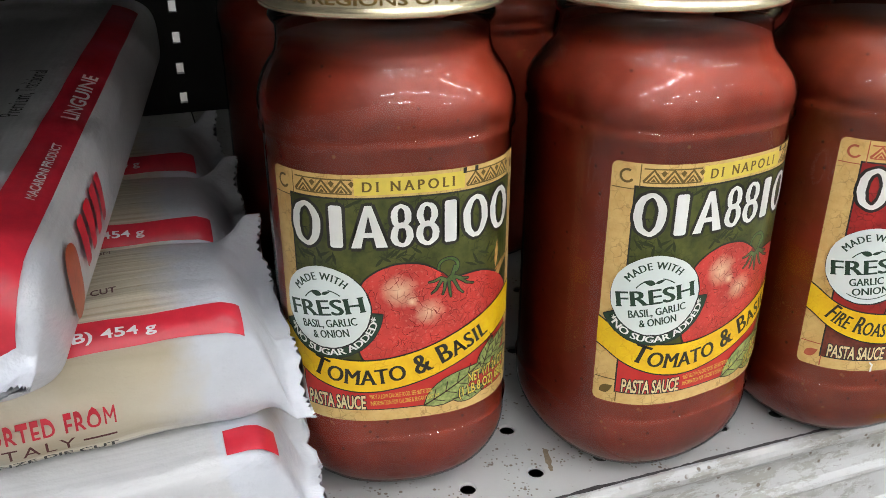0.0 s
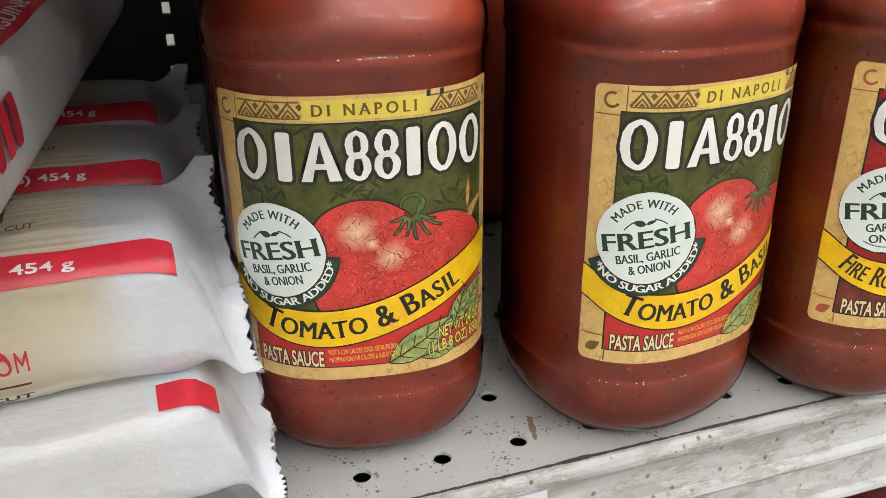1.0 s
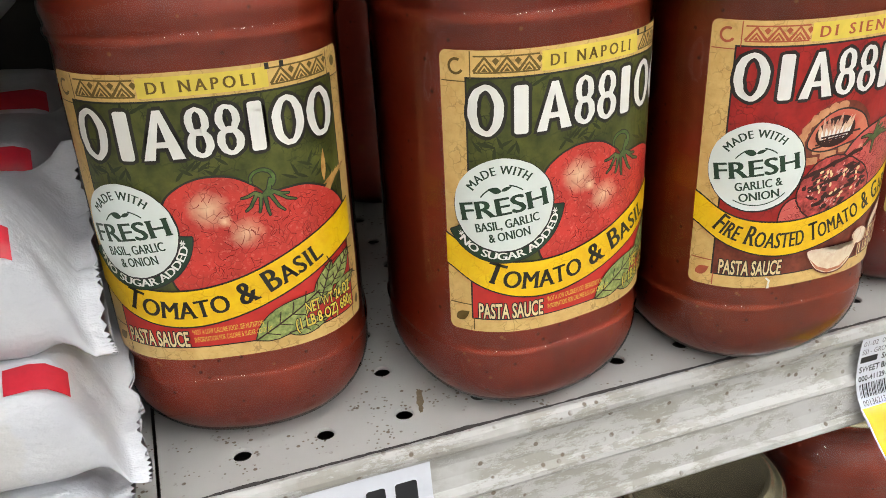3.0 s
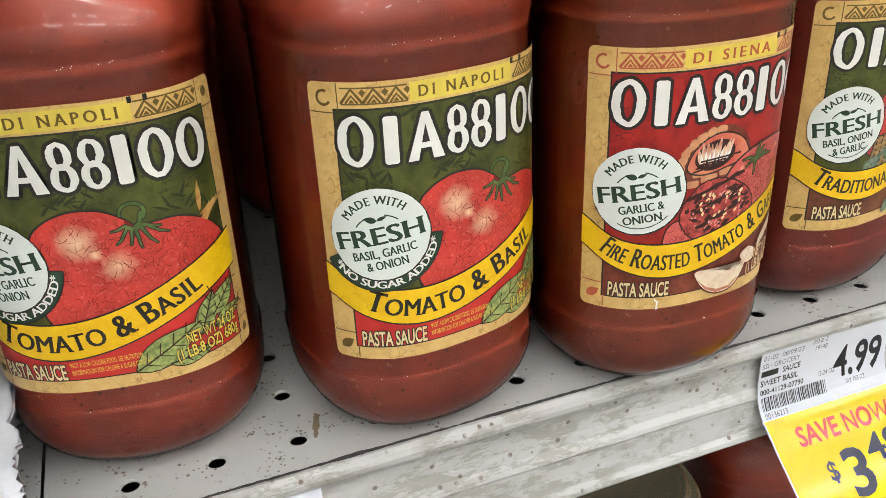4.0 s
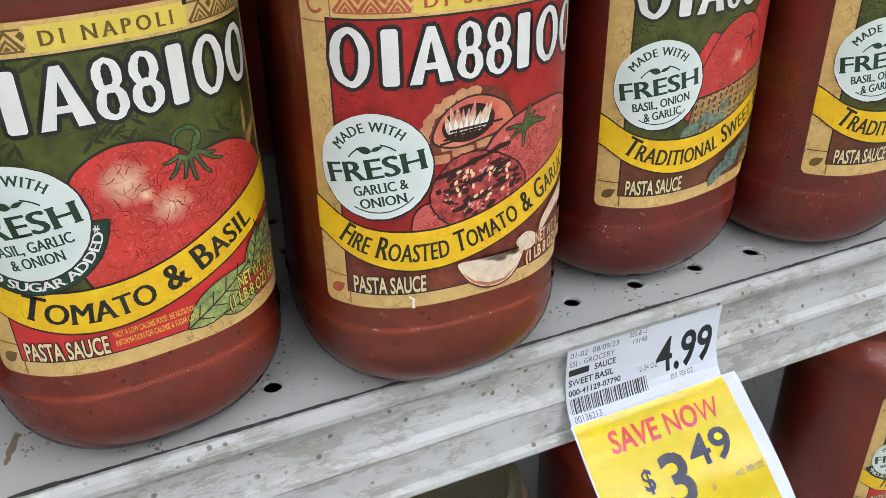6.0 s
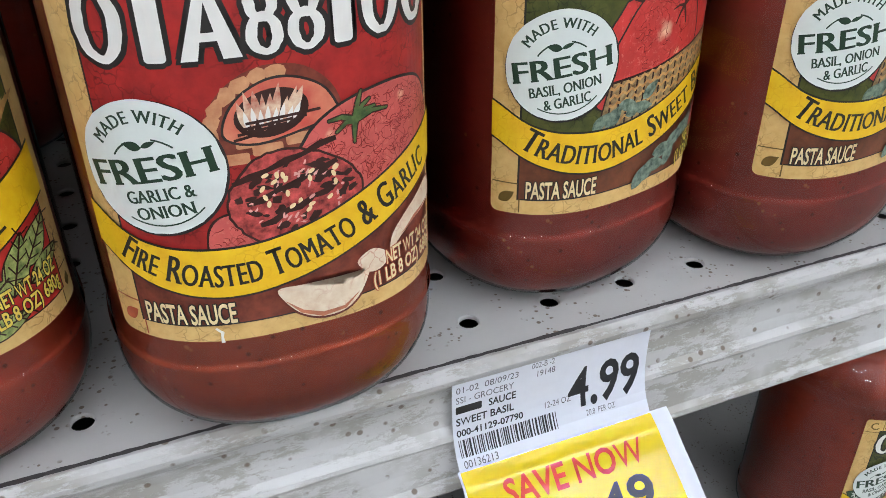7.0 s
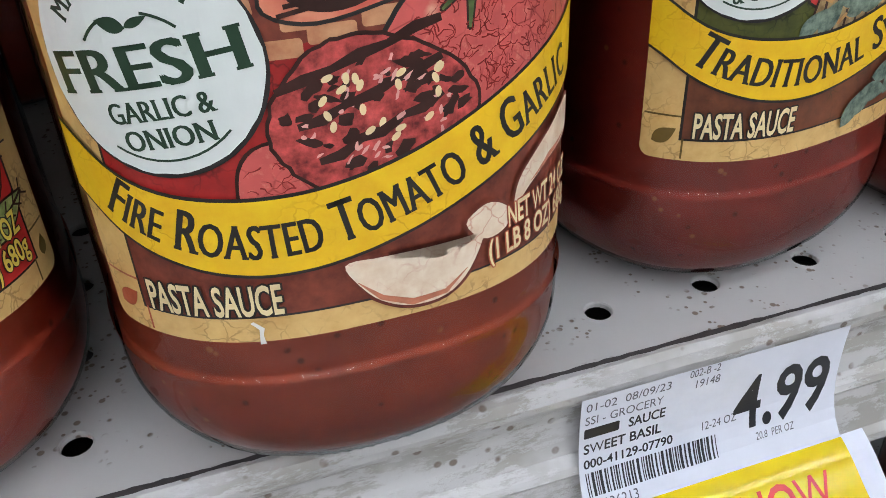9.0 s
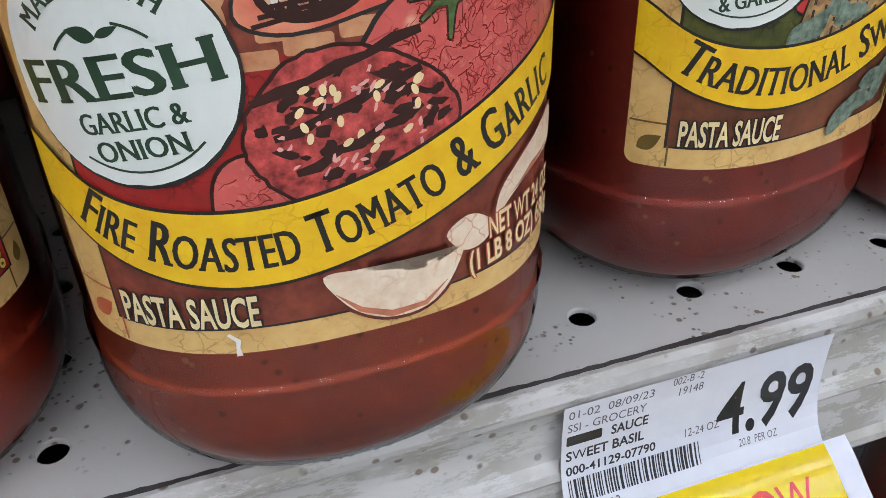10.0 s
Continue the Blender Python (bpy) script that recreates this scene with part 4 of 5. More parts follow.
        lay("charred_slice", slice_edge, PATTY, 7.4, "printed grilled tomato slice")
        char = random.Random(12)
        spots = [(char.uniform(0, 6.283), char.uniform(0.1, 1.0) ** 0.6) for _ in range(120)]
        lay_each("char_spot", [shape_oval(42 + 11.2 * math.cos(a) * q, 31 + 7.8 * math.sin(a) * q, char.uniform(0.5, 1.7), char.uniform(0.3, 0.9), char.uniform(-30, 60), 10, 0.4, k) for k, (a, q) in enumerate(spots[:48])], CHAR_INK, 7.6)
        lay_each("grill_mark", [shape_line([(30.4 + 2.0 * k + (3.3 - 0.35 * k) * i, 35.4 - 4.8 * k + 1.05 * i + 0.3 * math.sin(3 * i + k)) for i in range(7)], lambda f: 0.9 + 0.6 * math.sin(9 * f) ** 2) for k in range(3)], CHAR_INK, 8)
        lay_each("glint", [shape_oval(42 + 10.6 * math.cos(a) * q, 31 + 7.2 * math.sin(a) * q, char.uniform(0.3, 0.9), char.uniform(0.16, 0.3), char.uniform(-30, 80), 8, 0.4, k) for k, (a, q) in enumerate(spots[72:108])], PINK_INK, 8.1)
        lay_each("seed", [shape_oval(42 + rng.uniform(-6.5, 8.0), 31.6 + rng.uniform(-4.0, 5.0), 0.75, 0.42, rng.uniform(20, 120), 10) for _ in range(20)], CREAM_INK, 8.3)
    else:
        lay("fruit_shadow", outlined(blob([(25, 40), (30, 50), (36, 52), (60, 34), (40, 26), (26, 28)], 4), 0.5), DARK_INK, 2.6)
        lay("fruit", blob([(25, 40), (30, 50), (36, 52), (60, 34), (40, 26), (26, 28)], 4), TOMATO_BASKET, 2.8, "printed red tomato")
        far_tom = blob([(50, 50), (53, 58.6), (59, 61.0), (66, 58), (68, 48), (64, 38), (54, 38)], 4)
        near_tom = blob([(28, 36), (32, 46), (38, 53.5), (46, 56.6), (53, 54.4), (57, 48), (58, 38), (52, 29), (38, 27)], 4)
        for shape, level in ((far_tom, 3.0), (near_tom, 3.7)):
            lay("tomato_shadow", outlined(shape, 0.5), DARK_INK, level)
            lay("tomato", shape, TOMATO_BASKET, level + 0.35, "printed red tomato")
        lay("tomato_crack", cracks(lambda x, y: ((x - 45) / 10) ** 2 + ((y - 43) / 11) ** 2 < 1, 60, 21, 4.0), TOMATO_SHADE, 4.4)
        lay("tomato_stem", joined(*[shape_line([(51, 49), (51 + q[0] * 0.5, 49 + q[1] * 0.5 + 0.5), (51 + q[0], 49 + q[1])], lambda f: 0.9 - 0.6 * f) for q in ((1.0, 3.5), (-4, -0.4), (-2.6, -4.4), (1.5, -4.6), (3.4, 1.0))]), CHAR_INK, 5)
        lay("basket_shadow", shape_poly([(25.6, 20), (70, 30), (75, 43.4), (57, 38.6), (43, 35.2), (28.6, 34.0)]), CHAR_INK, 4.9)
        lay("basket", shape_poly([(26, 20), (70, 30), (74.5, 42.6), (57, 38.0), (43, 34.6), (29, 33.4)]), BASKET, 5)
        lay("weave", joined(*[shape_line([(29.5 + 2.6 * k, 33.4 + 0.34 * k), (29.0 + 2.6 * k, 20.5 + 0.5 * k)], 0.55) for k in range(17)]), CHAR_INK, 5.5)
        lay("weave_band", joined(*[shape_line([(29 + 1.3 * i, 23.4 + 2.2 * j + 0.2 * i + 0.45 * (-1) ** (i + j)) for i in range(32)], 0.8) for j in range(5)]), HUSK_INK, 6)
        lay_each("basil_leaf", [shape_leaf(27 + 2.6 * k + rng.uniform(-1, 1), 22.6 + 0.8 * k + rng.uniform(-1.0, 2.6), 6.4, 3.2, rng.uniform(-20, 60)) for k in range(7)], TEAL_LEAF, 7)
    # banner and its words
    lay("banner_shadow", shape_band([(x, y - 0.5) for x, y in low], [(x, y + 0.5) for x, y in high]), DARK_INK, 9)
    lay("banner", shape_band(low, high), YELLOW, 10, "curved yellow banner")
    start, end = {"basil": (10.6, 67.0), "roast": (5.8, 74.0), "sweet": (7.0, 74.5)}[kind]
    height = {"basil": 7.0, "roast": 6.6, "sweet": 6.6}[kind]
    lay("flavour_name", shape_text_on(sauce_line, height, banner_line, start, end, "book", True), DARK_INK, 11)
    # round seal
    if kind == "basil":
        ribbon = shape_arc(seal_x, seal_y, seal_r - 0.6, seal_r + 3.5, 208, 354, 40)
        lay("ribbon_shadow", outlined(ribbon, 0.35), DARK_INK, 10.9)
        lay("sugar_ribbon", ribbon, GREEN_INK, 11.3, "dark green ribbon under the seal")
        lay("sugar_print", shape_text_round("*NO SUGAR ADDED*", seal_x, seal_y, seal_r + 2.65, 2.3, 213, 350, True, "book"), WHITE_INK, 12)
    lay("seal_shadow", shape_oval(seal_x + 0.2, seal_y - 0.25, seal_r + 0.3, seal_r + 0.3), DARK_INK, 12)
    lay("seal", shape_oval(seal_x, seal_y, seal_r, seal_r, 0, 60, 0.008, 2), SEAL, 13, "round pale seal")
    marks = [shape_text_round("MADE WITH", seal_x, seal_y, seal_r - 4.3, 2.5, 143, 37, False, "book"), shape_text("FRESH", seal_x, seal_y - 2.6, 5.4, 1.0, "center", 0, "book", width=24.4),
             shape_text(words[0], seal_x, seal_y - 6.5, 2.7, 1.0, "center", bold="book", width=17.5 if len(words[0]) > 9 else 13.0), shape_text(words[1], seal_x, seal_y - 10.0, 2.7, 1.0, "center", bold="book", width=11.4),
             shape_leaf(seal_x - 1.6, seal_y + 4.9, 3.6, 1.8, 160), shape_leaf(seal_x + 1.5, seal_y + 4.8, 3.0, 1.0, 15), shape_arc(seal_x, seal_y - 1.6, 7.4, 7.75, 108, 138, 6), shape_arc(seal_x, seal_y - 1.6, 7.4, 7.75, 42, 72, 6)]
    if kind != "basil":
        marks.append(shape_arc(seal_x, seal_y, 11.5, 11.8, 232, 308, 12))
    lay("seal_print", turned(joined(*marks), seal_x, seal_y, 9.5), GREEN_INK, 14)
    # foot of the label
    lay("kind_name_shadow", outlined(shape_text("PASTA SAUCE", 9.0, 4.9, 4.9, 0.6, bold=True, width=18.4), 0.3), DARK_INK, 11)
    lay("kind_name", shape_text("PASTA SAUCE", 9.0, 4.9, 4.9, 0.6, bold=True, width=18.4), CREAM_INK, 12)
    if kind == "basil":
        lay("fine_print", joined(shape_text("*NOT A LOW CALORIE FOOD. SEE NUTRITION", 28.6, 8.4, 1.7, 0.5, width=19, turn=2), shape_text("INFORMATION FOR CALORIE & SUGAR CONTENT", 28.8, 6.0, 1.7, 0.5, width=21, turn=2)), STRIP, 11)
        for cx, cy, length, wide, turn in ((54.6, 10.0, 22, 8.6, 30), (66.5, 17.0, 13, 6.0, 66), (72.5, 19.5, 12, 6.0, 44), (60.5, 5.6, 13, 4.4, 6), (73.5, 13.5, 11, 4.6, 20)):
            lay("leaf_shadow", outlined(shape_leaf(cx, cy, length, wide, turn), 0.35), CHAR_INK, 10.7)
            lay("basil_leaf", shape_leaf(cx, cy, length, wide, turn), LEAF_INK, 11)
            c, sn = math.cos(radians(turn)), math.sin(radians(turn))
            veins = [shape_line([(cx - c * length / 2, cy - sn * length / 2), (cx + c * length / 2, cy + sn * length / 2)], 0.45)]
            for k in range(5):
                f = (k / 5 - 0.35) * length
                for side in (-1, 1):
                    veins.append(shape_line([(cx + c * f, cy + sn * f), (cx + c * (f + wide * 0.30) - side * sn * wide * 0.34, cy + sn * (f + wide * 0.30) + side * c * wide * 0.34)], 0.3))
            lay("leaf_vein", joined(*veins), CHAR_INK, 11.5)
    elif kind == "roast":
        for clove in ([(35.8, 10.6), (37.4, 7.0), (40.2, 3.8), (44.4, 1.9), (49.4, 2.2), (53.0, 5.2), (55.4, 10.4), (53.0, 9.4), (48.6, 8.6), (43.6, 9.6), (39.4, 10.9)],
                      [(60.8, 12.4), (61.6, 16.2), (65.0, 19.2), (69.6, 21.6), (74.4, 23.4), (76.8, 22.6), (77.0, 18.6), (73.6, 17.4), (68.6, 16.6), (64.0, 14.6)],
                      [(52.6, 12.6), (55.2, 14.6), (57.8, 14.2), (60.4, 11.6), (58.4, 9.4), (55.2, 9.4)]):
            lay("clove_shadow", outlined(blob(clove, 4), 0.55), RUST_BROWN, 10.6)
            lay("garlic_clove", blob(clove, 4), GARLIC, 11, "printed garlic clove")
        lay("clove_edge", joined(shape_line([(37.2, 7.6), (40.2, 4.4), (44.4, 2.5), (49.2, 2.8), (52.6, 5.6)], lambda f: 1.0 * math.sin(math.pi * f) + 0.1), shape_line([(64.0, 15.0), (68.8, 17.2), (75.0, 18.2)], lambda f: 0.8 * math.sin(math.pi * f) + 0.1)), PEEL_INK, 11.6)
    else:
        lay_each("basil_leaf", [shape_leaf(42 + 2.6 * k, 7.0 + 1.0 * k + rng.uniform(-1.8, 1.8), 8.5, 4.0, rng.uniform(-10, 70)) for k in range(10)], TEAL_LEAF, 11)
        lay("cut_tomato", shape_oval(68.5, 14.0, 5.4, 6.4, 0, 24), TOMATO_BASKET, 12)
    net = joined(shape_text("NET WT 24 OZ", 59.4, 9.6, 3.6, 0.6, bold=True, width=16.2, turn=4), shape_text("(1 LB 8 OZ) 680g", 56.0, 5.2, 3.6, 0.6, bold=True, width=20.0, turn=4))
    lay("net_weight_shadow", outlined(net, 0.2), RUST_INK if kind == "roast" else DARK_INK, 13)
    lay("net_weight", net, CREAM_INK if kind == "roast" else STRIP, 14)
    return base


def sauce_jar(kind, sauce, words):
    top = new("sauce_jar")
    part("glass", lathe("glass", OUTER, 180, None, True), GLASS, top, "clear glossy jar glass")
    part("sauce", lathe("sauce", INNER, 96, None, True), sauce, top, "thick red tomato sauce with herb flecks")
    lid = part("lid", lathe("lid", LID_PROFILE, 144, ((5, 6), -0.0007)), LID, top, "pale gold metal twist lid")
    ring = "THE REGIONS OF ITALY  "
    part("lid_print", laid("lid_print", joined(*[shape_text(ring, -109 + 73 * k, 0.7, 2.6, 1.0, width=70, bold=True) for k in range(3)]), lid_surface, 0.00012), OLIVE_LINE, lid)
    # pitted ring pressed in the glass round the foot
    dots = [], []
    for k in range(96):
        a = 2 * math.pi * k / 96 + 0.02 * noise.noise(Vector((k * 1.7, 1, 0)))
        if noise.noise(Vector((k * 0.41, 4, 0))) < 0.02:
            continue
        n = len(dots[0])
        q = 1.6 + 1.0 * noise.noise(Vector((k * 0.9, 8, 0)))
        for dp, da in ((-q, 0), (0, 0.011 * q), (q, 0), (0, -0.011 * q)):
            f = radians(38 + dp)
            z = 0.0205 * (1 - math.cos(f))
            r = (0.0205 + 0.0184 * math.sin(f)) * (1 + square_share(z) * (squared(a + da) - 1)) + 0.00012
            dots[0].append((r * math.sin(a + da), -r * math.cos(a + da), z - 0.00008))
        dots[1].append((n, n + 1, n + 2, n + 3))
    part("foot_pitting", mesh("foot_pitting", *dots), DARK_INK, top)
    make_label(kind, top)
    return tagged(top, words, "sauce jar", "sauce jars on the shelf")


WORDS = {"basil": "glass jar of tomato sauce with a green and yellow label", "roast": "glass jar of roasted tomato sauce with a red label",
         "sweet": "glass jar of dark sauce with a green basket label"}
jar_basil = sauce_jar("basil", SAUCE, WORDS["basil"])
jar_basil.matrix_basis = pose(0.0869, 0.0512, DECK, 0, 0, -9.5)
copy_thing(jar_basil, pose(0.1712, 0.0320, DECK, 0, 0, 9))
jar_roast = sauce_jar("roast", SAUCE_ROAST, WORDS["roast"])
jar_roast.matrix_basis = pose(0.2534, 0.0226, DECK, 0, 0, -0.4)
jar_sweet = sauce_jar("sweet", SAUCE_SWEET, WORDS["sweet"])
jar_sweet.matrix_basis = pose(0.3402, 0.0434, DECK, 0, 0, 11.5)
copy_thing(jar_sweet, pose(0.4160, 0.0320, DECK, 0, 0, 10))
copy_thing(jar_sweet, pose(0.5000, 0.0350, DECK, 0, 0, 9))
# the second row, in shade
for model, jx, jy, turn in ((jar_basil, 0.0920, 0.2160, 176), (jar_basil, 0.1780, 0.2040, 168), (jar_roast, 0.2640, 0.1980, 185), (jar_sweet, 0.3500, 0.2100, 172), (jar_sweet, 0.4350, 0.2000, 190)):
    tagged(copy_thing(model, pose(jx, jy, DECK, 0, 0, turn)), "glass jar of red sauce behind the front row", "sauce jar", "sauce jars in the second row")
# the shelf below
for jx, jy, turn in ((0.266, 0.040, 5), (0.380, 0.078, 150), (0.550, 0.076, 24)):
    tagged(copy_thing(jar_basil, pose(jx, jy, 0.6415, 0, 0, turn)), "glass jar of tomato sauce with gold lid, on the shelf below", "sauce jar", "sauce jars on the shelf below")


# ---- price tags ----
def along(path):
    """A surface that follows a (y, z) path downwards from the top of a tag; u to the right, v down, in millimetres."""
    lens = [0.0]
    for (y0, z0), (y1, z1) in zip(path, path[1:]):
        lens.append(lens[-1] + math.hypot(y1 - y0, z1 - z0))

    def surface(u, v, off):
        s = max(0.0, min(lens[-1] - 1e-6, -v / 1000))
        y, z = float(np.interp(s, lens, [p[0] for p in path])), float(np.interp(s, lens, [p[1] for p in path]))
        s2 = min(lens[-1], s + 0.0015)
        s1 = max(0.0, s - 0.0015)
        dy = float(np.interp(s2, lens, [p[0] for p in path])) - float(np.interp(s1, lens, [p[0] for p in path]))
        dz = float(np.interp(s2, lens, [p[1] for p in path])) - float(np.interp(s1, lens, [p[1] for p in path]))
        d = math.hypot(dy, dz) or 1
        return (u / 1000, y + dz / d * off, z - dy / d * off)
    return surface


def smooth_path(pts, n=6):
    out = []
    for k in range(len(pts) - 1):
        p0, p1, p2, p3 = pts[max(k - 1, 0)], pts[k], pts[k + 1], pts[min(k + 2, len(pts) - 1)]
        for i in range(n):
            t = i / n
            out.append(tuple(0.5 * (2 * b + (c - a) * t + (2 * a - 5 * b + 4 * c - d) * t * t + (3 * b - a - 3 * c + d) * t ** 3) for a, b, c, d in zip(p0, p1, p2, p3)))
    return out + [pts[-1]]


def barcode(x0, x1, y0, y1, lean, seed):
    rng = random.Random(seed)
    out, x = [], x0
    while x < x1:
        w = rng.choice((0.22, 0.22, 0.4, 0.6))
        out.append(shape_poly([(x + lean, y0), (x + w + lean, y0), (x + w, y1), (x, y1)]))
        x += w + rng.choice((0.22, 0.3, 0.5))
    return out


def price_tag():
    top = new("price_tag")
    path = smooth_path([(-0.0036, -0.0036), (-0.0034, -0.0100), (-0.0038, -0.0190), (-0.0056, -0.0255), (-0.0078, -0.0290), (-0.0112, -0.0330), (-0.0150, -0.0362)])
    straight = along(path)

    def sheet_surface(u, v, off):
        return straight(u, v * 1.33, off)

    sheet = part("tag_sheet", laid("tag_sheet", shape_rect(0, -26.0, 60.7, 0), sheet_surface, 0.0, 2.0, (1,)), TAG_WHITE, top, "white printed paper price label")

    def lay(name, shape, ink, off=0.00008):
        return part(name, laid(name, shape, sheet_surface, off, 1.2, (1,)), ink, sheet)

    lay("fine_print", joined(shape_text("01-02  08/09/23", 1.0, -2.6, 1.7, 0.8, width=18.5), shape_text("002-B -2", 23.2, -1.6, 1.6, 0.8, width=7), shape_text("19148", 24.6, -4.0, 1.7, 0.8, width=6),
                             shape_text("SSI - GROCERY", 1.0, -5.2, 1.7, 0.8, width=17), shape_text("12-24 OZ", 27.4, -13.0, 1.6, 0.8, width=8.6), shape_text("20.8  PER OZ", 40.6, -17.6, 1.4, 0.6, width=9.5),
                             shape_text("00136213", 1.6, -20.6, 1.7, 0.8, width=10.5)), TAG_GREY)
    lay("product_print", joined(shape_rect(1.0, -7.9, 8.6, -6.0, 0.3), shape_text("SAUCE", 10.6, -7.9, 1.9, 0.9, bold=True, width=8.2), shape_text("SWEET BASIL", 1.0, -10.9, 1.9, 0.9, bold=True, width=17.2),
                                shape_text("000-41129-07790", 1.0, -13.6, 1.6, 0.9, bold=True, width=20)), TAG_INK)
    for bar in barcode(1.2, 31.0, -18.4, -14.4, 0.3, 4):
        lay("code_bar", bar, TAG_INK)
    lay("price", shape_text("4.99", 35.2, -15.0, 10.4, 0.8, bold=True, width=23.4), TAG_INK)
    # the sleeve clip that holds the sale card
    slit = part("clip_slit", laid("clip_slit", shape_line([(16.6, -22.6), (17.2, -23.8), (20, -24.0), (48, -24.0), (52, -23.6), (53, -22.6), (52, -22.0)], 0.35), sheet_surface, 0.0003, 1.2, (1,)), TAG_GREY, top, "cut slit in the plastic sleeve")
    return tagged(top, "white paper price label reading 4.99 on the rail", "price tag", "price tags")


def sale_card():
    top = new("sale_card")
    path = smooth_path([(-0.0090, -0.0296), (-0.0130, -0.0325), (-0.0180, -0.0372), (-0.0250, -0.0430), (-0.0340, -0.0505), (-0.0430, -0.0590), (-0.0510, -0.0690), (-0.0560, -0.0800)])
    flat_card = along(path)

    def card_surface(u, v, off):
        return flat_card(u * 1.08, v, off)

    card = part("sleeve", laid("sleeve", shape_poly([(-0.4, 0), (-0.4, -50), (63.4, -50), (62.8, -20), (61.6, 0)]), card_surface, 0.0, 2.0, (1,)), TAG_WHITE, top, "clear white-edged plastic sleeve")

    def lay(name, shape, ink, off=0.00010):
        return part(name, laid(name, shape, card_surface, off, 1.2, (1,)), ink, card)

    lay("yellow_card", shape_poly([(0.2, -0.4), (0.2, -50), (58.6, -50), (57.6, -20), (56.2, -0.4)]), TAG_YELLOW, 0.0001)
    lay("coral_band", shape_poly([(44, -46.5), (58.2, -44.0), (58.5, -50), (44, -50)]), TAG_CORAL, 0.00016)
    lay("save_print", shape_text("SAVE NOW", 9.6, -12.6, 7.4, 0.8, bold=True, width=40.5), TAG_RED, 0.0002)
    lay("sale_price", joined(shape_text("$", 15.0, -27.0, 7.0, 0.8, bold=True), shape_text("3", 21.0, -35.0, 17.6, 0.8, bold=True, width=12.0), shape_text("49", 33.4, -25.6, 10.6, 0.8, bold=True, width=16.4)), TAG_INK, 0.0002)
    lay("unit_price", joined(shape_text("14.5  PER OZ", 46.0, -32.6, 2.0, 0.6, width=11), shape_text("50", 36.4, -33.8, 2.0, 0.6)), TAG_GREY, 0.0002)
    return tagged(top, "yellow sale card reading SAVE NOW in a plastic sleeve", "sale card")


tag = price_tag()
tag.location = (0.2916, -0.0012, DECK)
card = sale_card()
card.location = (0.2912, -0.0012, DECK)


def blank_tag():
    top = new("price_tag")
    path = smooth_path([(-0.0016, -0.0062), (-0.0024, -0.0130), (-0.0034, -0.0190), (-0.0056, -0.0235), (-0.0060, -0.0300)])
    surface = along(path)
    sheet = part("tag_sheet", laid("tag_sheet", shape_rect(0, -24.0, 60.7, 0), surface, 0.0, 2.0, (1,)), TAG_WHITE, top)
    part("print_bars", laid("print_bars", joined(shape_rect(2, -3, 19, -2), shape_rect(2, -6, 18, -5), shape_rect(2, -9, 20, -7.4), shape_rect(2, -12, 20, -10.4), shape_rect(40, -13, 46, -5, 1), shape_rect(49, -13, 56, -5, 1)), surface, 0.0001, 1.2, (1,)), TAG_INK, sheet)
    return tagged(top, "white paper price label curled on the rail", "price tag", "price tags")


blank_tag().location = (0.0685, -0.0012, DECK)


# ---- pasta bags ----
def bag_surface(length, wide, high, seed, droop=0.0, tilt=0.0):
    """A pillow bag along x: u runs from 0 at the seal on the +x end to minus the length; v runs round it from the middle of the top, towards the front."""
    per = 4 * (wide + high) * 0.86

    def raw(u, v):
        s = min(max(-u / 1000, 0.0), length)
        d = min(s, length - s)
        fill = min(1.0, max(0.0, (d - 0.006) / 0.015))
        fill = math.sin(fill * math.pi / 2) ** 0.8
        a = v / 1000 / per * 2 * math.pi
        c, sn = math.cos(a), math.sin(a)
        p = 0.5
        y = -wide * math.copysign(abs(sn) ** p, sn) * (0.92 + 0.08 * fill)
        z = high * math.copysign(abs(c) ** p, c) * (0.04 + 0.96 * fill)
        q = Vector((s * 22, y * 26, z * 26 + seed))
        w = 0.0016 * noise.noise(q) + 0.0008 * noise.noise(q * 2.7)
        w += (1 - fill) * (0.0050 * noise.noise(Vector((s * 45 + seed, y * 80, 0))) + 0.0022 * noise.noise(Vector((s * 110, y * 210, seed))))
        z += w - droop * (1 - fill) ** 1.5 * (0.6 - 0.4 * y / wide) - tilt * (1 - fill) * sn
        y += 0.5 * w
        return Vector((-s + 0.002 * noise.noise(Vector((y * 140, seed, 2))) * (1 - fill), y, z))

    def surface(u, v, off):
        p = raw(u, v)
        if off:
            du, dv = raw(u - 0.4, v) - raw(u + 0.4, v), raw(u, v + 0.4) - raw(u, v - 0.4)
            n = dv.cross(du)
            if n.length > 1e-12:
                p = p - n.normalized() * off if n.dot(Vector((0, p.y, p.z))) < 0 else p + n.normalized() * off
        return tuple(p)
    return surface, per


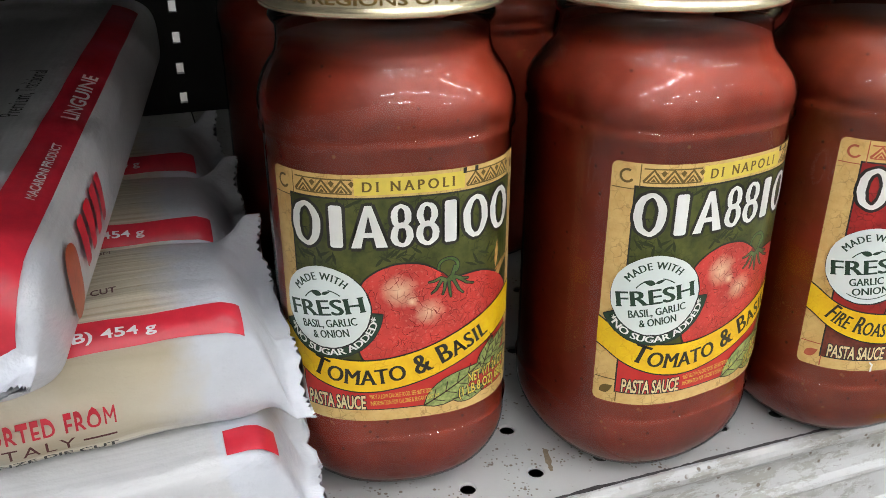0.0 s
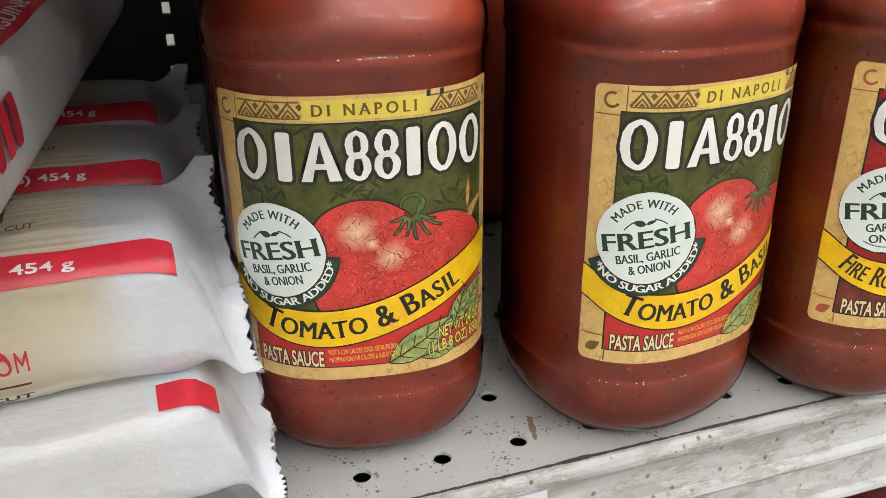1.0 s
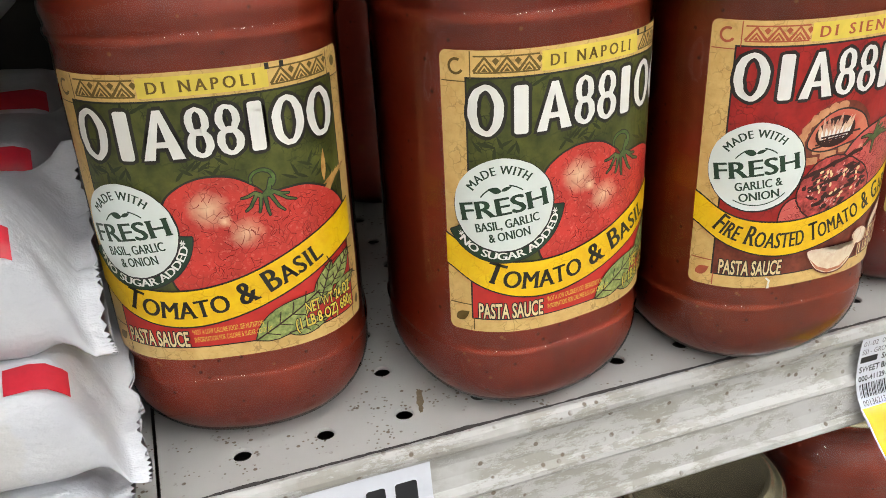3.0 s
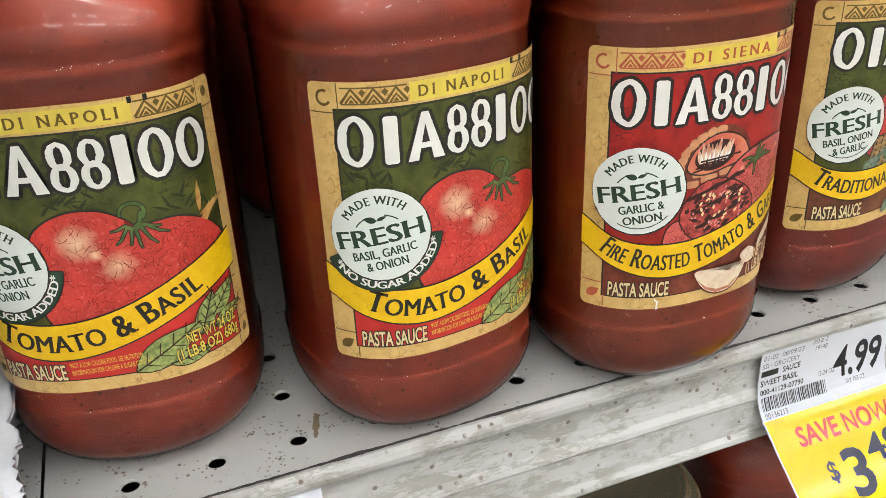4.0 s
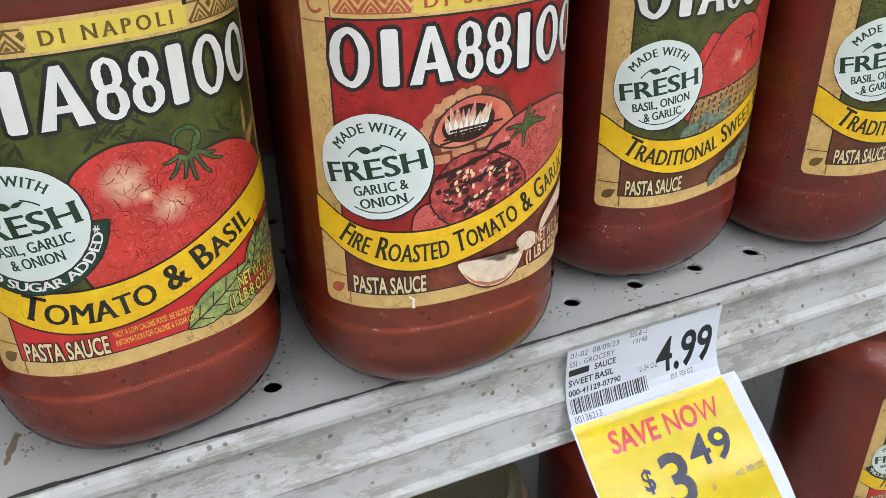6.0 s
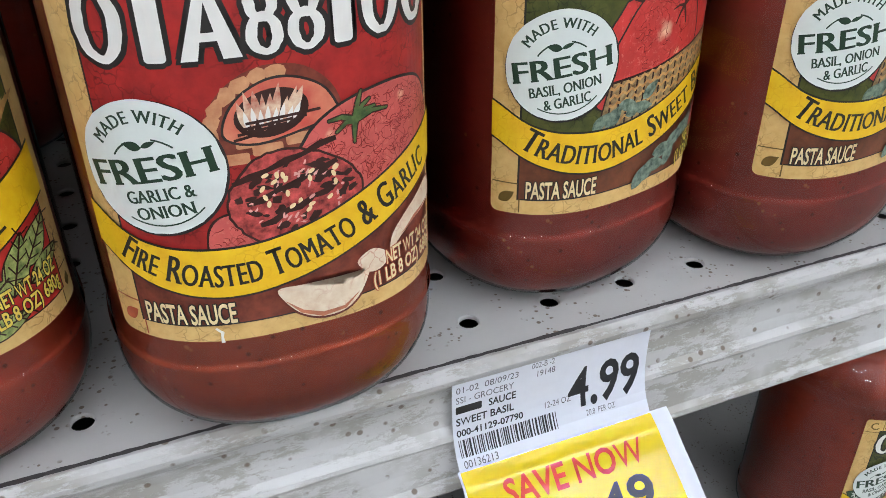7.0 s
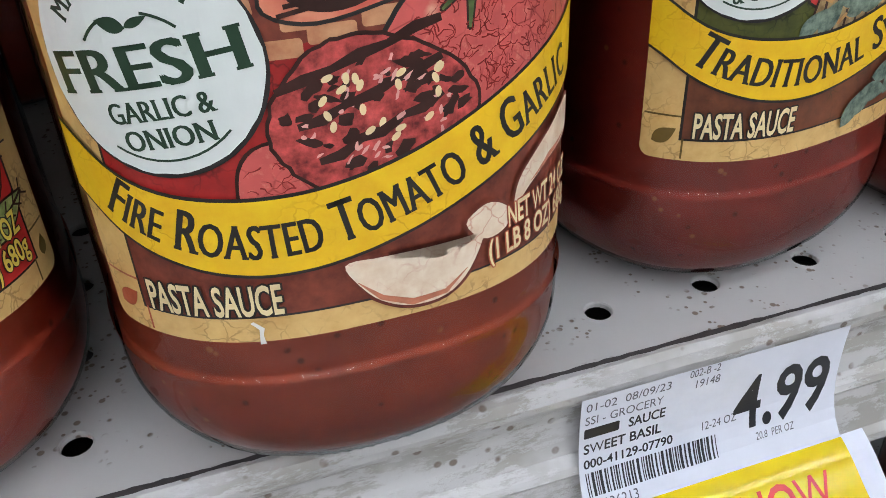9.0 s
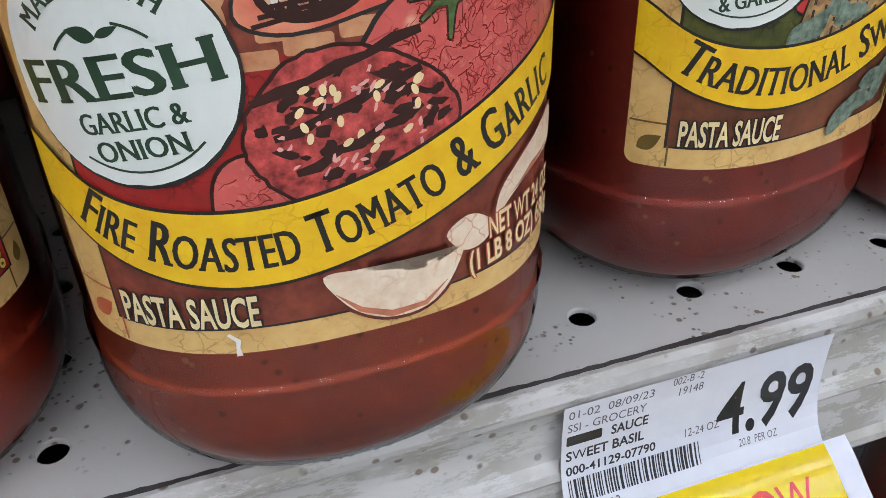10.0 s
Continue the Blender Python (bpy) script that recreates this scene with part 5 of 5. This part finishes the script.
def pasta_bag(length, wide, high, seed, prints, droop=0.0, tilt=0.0, film=None, name="pasta_bag"):
    top = new(name)
    surface, per = bag_surface(length, wide, high, seed, droop, tilt)
    us = [0, 1.2, 2.4, 3.6, 5, 7, 9, 11, 13, 15, 17, 19, 21, 23, 25, 27, 30] + list(range(34, int(length * 1000) - 30, 5))
    us += [length * 1000 - k for k in (30, 24, 20, 16, 12, 8, 4, 0)]
    nv = 112
    verts, uvs, faces = [], [], []
    for u in us:
        for k in range(nv):
            v = per * 1000 * k / nv
            x, y, z = surface(-u, v, 0)
            if u == 0 or u >= length * 1000 - 0.1:
                x += (0.0006 if k % 2 else -0.0006) * (1 if u == 0 else -1)
            verts.append((x, y, z))
            d = min(u, length * 1000 - u)
            uvs.append(((30 - d) / 1000, y))
    for i in range(len(us) - 1):
        for k in range(nv):
            j = (k + 1) % nv
            faces.append((i * nv + k, i * nv + j, (i + 1) * nv + j, (i + 1) * nv + k))
    faces += [tuple(range(nv)), tuple((len(us) - 1) * nv + k for k in reversed(range(nv)))]
    bag = part("bag_film", mesh("bag_film", verts, faces, True, uvs), film or FILM, top, "crinkled clear film over pale pasta strands")
    for pname, shape, ink, off in prints:
        part(pname, laid(pname, shape, surface, off, 3.0, (0, 1)), ink, bag)
    return top


def bag_prints(full):
    """Prints of the spaghetti bag; v is counted down from the middle of the top, so it is negative here."""
    out = [("red_stripe", shape_rect(-190, 20.5, -17.0, 35.5), BAG_RED, 0.0009)]
    if full:
        def words(s, u, v, h, **k):
            pts, f = shape_text(s, u, 0, h, **k)
            return [(x, v - y) for x, y in pts], f
        out += [("stripe_print", words("NET WT 16 OZ (1 LB) 454 g", -38, 30.4, 4.6, align="right", bold=True, width=72), BAG_WHITE, 0.0012),
                ("origin_print", words("IMPORTED FROM", -50, 49.0, 3.4, align="right", bold=True, width=38, track=0.4), BAG_RED, 0.0011),
                ("country_print", joined(words("ITALY", -60, 55.2, 4.6, align="right", width=20, track=0.8), shape_rect(-59, 52.4, -51, 53.2)), BAG_MAROON, 0.0011),
                ("die_print", words("BRONZE DIE CUT", -51, 59.6, 2.6, align="right", bold=True, width=38), DARK_INK, 0.0011),
                ("top_print", joined(words("IMPORTED FROM", -46, -4.0, 2.6, align="right", bold=True, width=24), words("ITALY", -52, 1.6, 4.0, align="right", bold=True, width=16), words("BRONZE DIE CUT", -46, 6.4, 2.6, align="right", bold=True, width=26)), BAG_MAROON, 0.0011)]
    return out


BAG_WORDS = "clear film bag of pale pasta with red stripe"
bag = pasta_bag(0.26, 0.034, 0.0190, 1.0, bag_prints(True), 0.002, 0.019)
bag.matrix_basis = pose(0.0480, 0.0375, DECK + 0.0670, -4, 1, 3)
tagged(bag, BAG_WORDS, "pasta bag", "stacked pasta bags")
low_bag = pasta_bag(0.26, 0.038, 0.018, 5.0, [("red_stripe", shape_rect(-27, 18.0, -14.0, 30.0), BAG_RED, 0.0009)], 0.006, 0.013, FROSTED)
low_bag.matrix_basis = pose(0.0510, 0.0315, DECK + 0.0340, 0, 0, 1)
tagged(low_bag, "frosted film pasta bag with a red square", "pasta bag", "stacked pasta bags")
base_bag = pasta_bag(0.26, 0.037, 0.0085, 9.0, [("print_bars", joined(*[shape_rect(-150 + 34 * k, 38 + 2.6 * j, -124 + 34 * k, 39.2 + 2.6 * j) for k in range(4) for j in range(3)]), TAG_GREY, 0.0006)], 0.002, 0.0, FROSTED)
base_bag.matrix_basis = pose(0.0460, 0.0300, DECK + 0.0085, 0, 0, 0)
tagged(base_bag, "flattened white film pasta bag resting on the deck", "pasta bag", "stacked pasta bags")
for by, bz, turn in ((0.109, 0.0640, 1), (0.112, 0.0270, -1), (0.182, 0.0640, 2), (0.185, 0.0270, 0)):
    copy_thing(bag, pose(0.0480, by, DECK + bz, -3, 1, turn))


def top_prints():
    def words(s, u, v, h, **k):
        pts, f = shape_text(s, 0, 0, h, **k)
        return [(u - x, v + y) for x, y in pts], f
    return [("red_stripe", shape_rect(-230, -27.0, -5, -12.0), BAG_RED, 0.0009),
            ("stripe_print", joined(words("MACARONI PRODUCT", -42, -22.0, 3.4, bold=True, width=34), words("LINGUINE", -92, -23.0, 6.4, bold=True, width=38)), BAG_WHITE, 0.0012),
            ("tradition_print", words("Premium, Traditional", -92, -6.0, 3.4, width=40), DARK_INK, 0.0011),
            ("maker_mark", joined(*[shape_rect(-52 - 8 * k, -48, -46.5 - 8 * k, -40, 1.2) for k in range(4)]), BAG_RED, 0.0011),
            ("tomato_print", shape_oval(-34, -46, 6, 6), RUST_INK, 0.0011)]


top_bag = pasta_bag(0.27, 0.036, 0.019, 13.0, top_prints(), 0.016, 0.0, FROSTED)
top_bag.matrix_basis = pose(-0.044, -0.036, DECK + 0.104, 0, 4, -98)
tagged(top_bag, "frosted film pasta bag with a broad red band", "pasta bag", "stacked pasta bags")
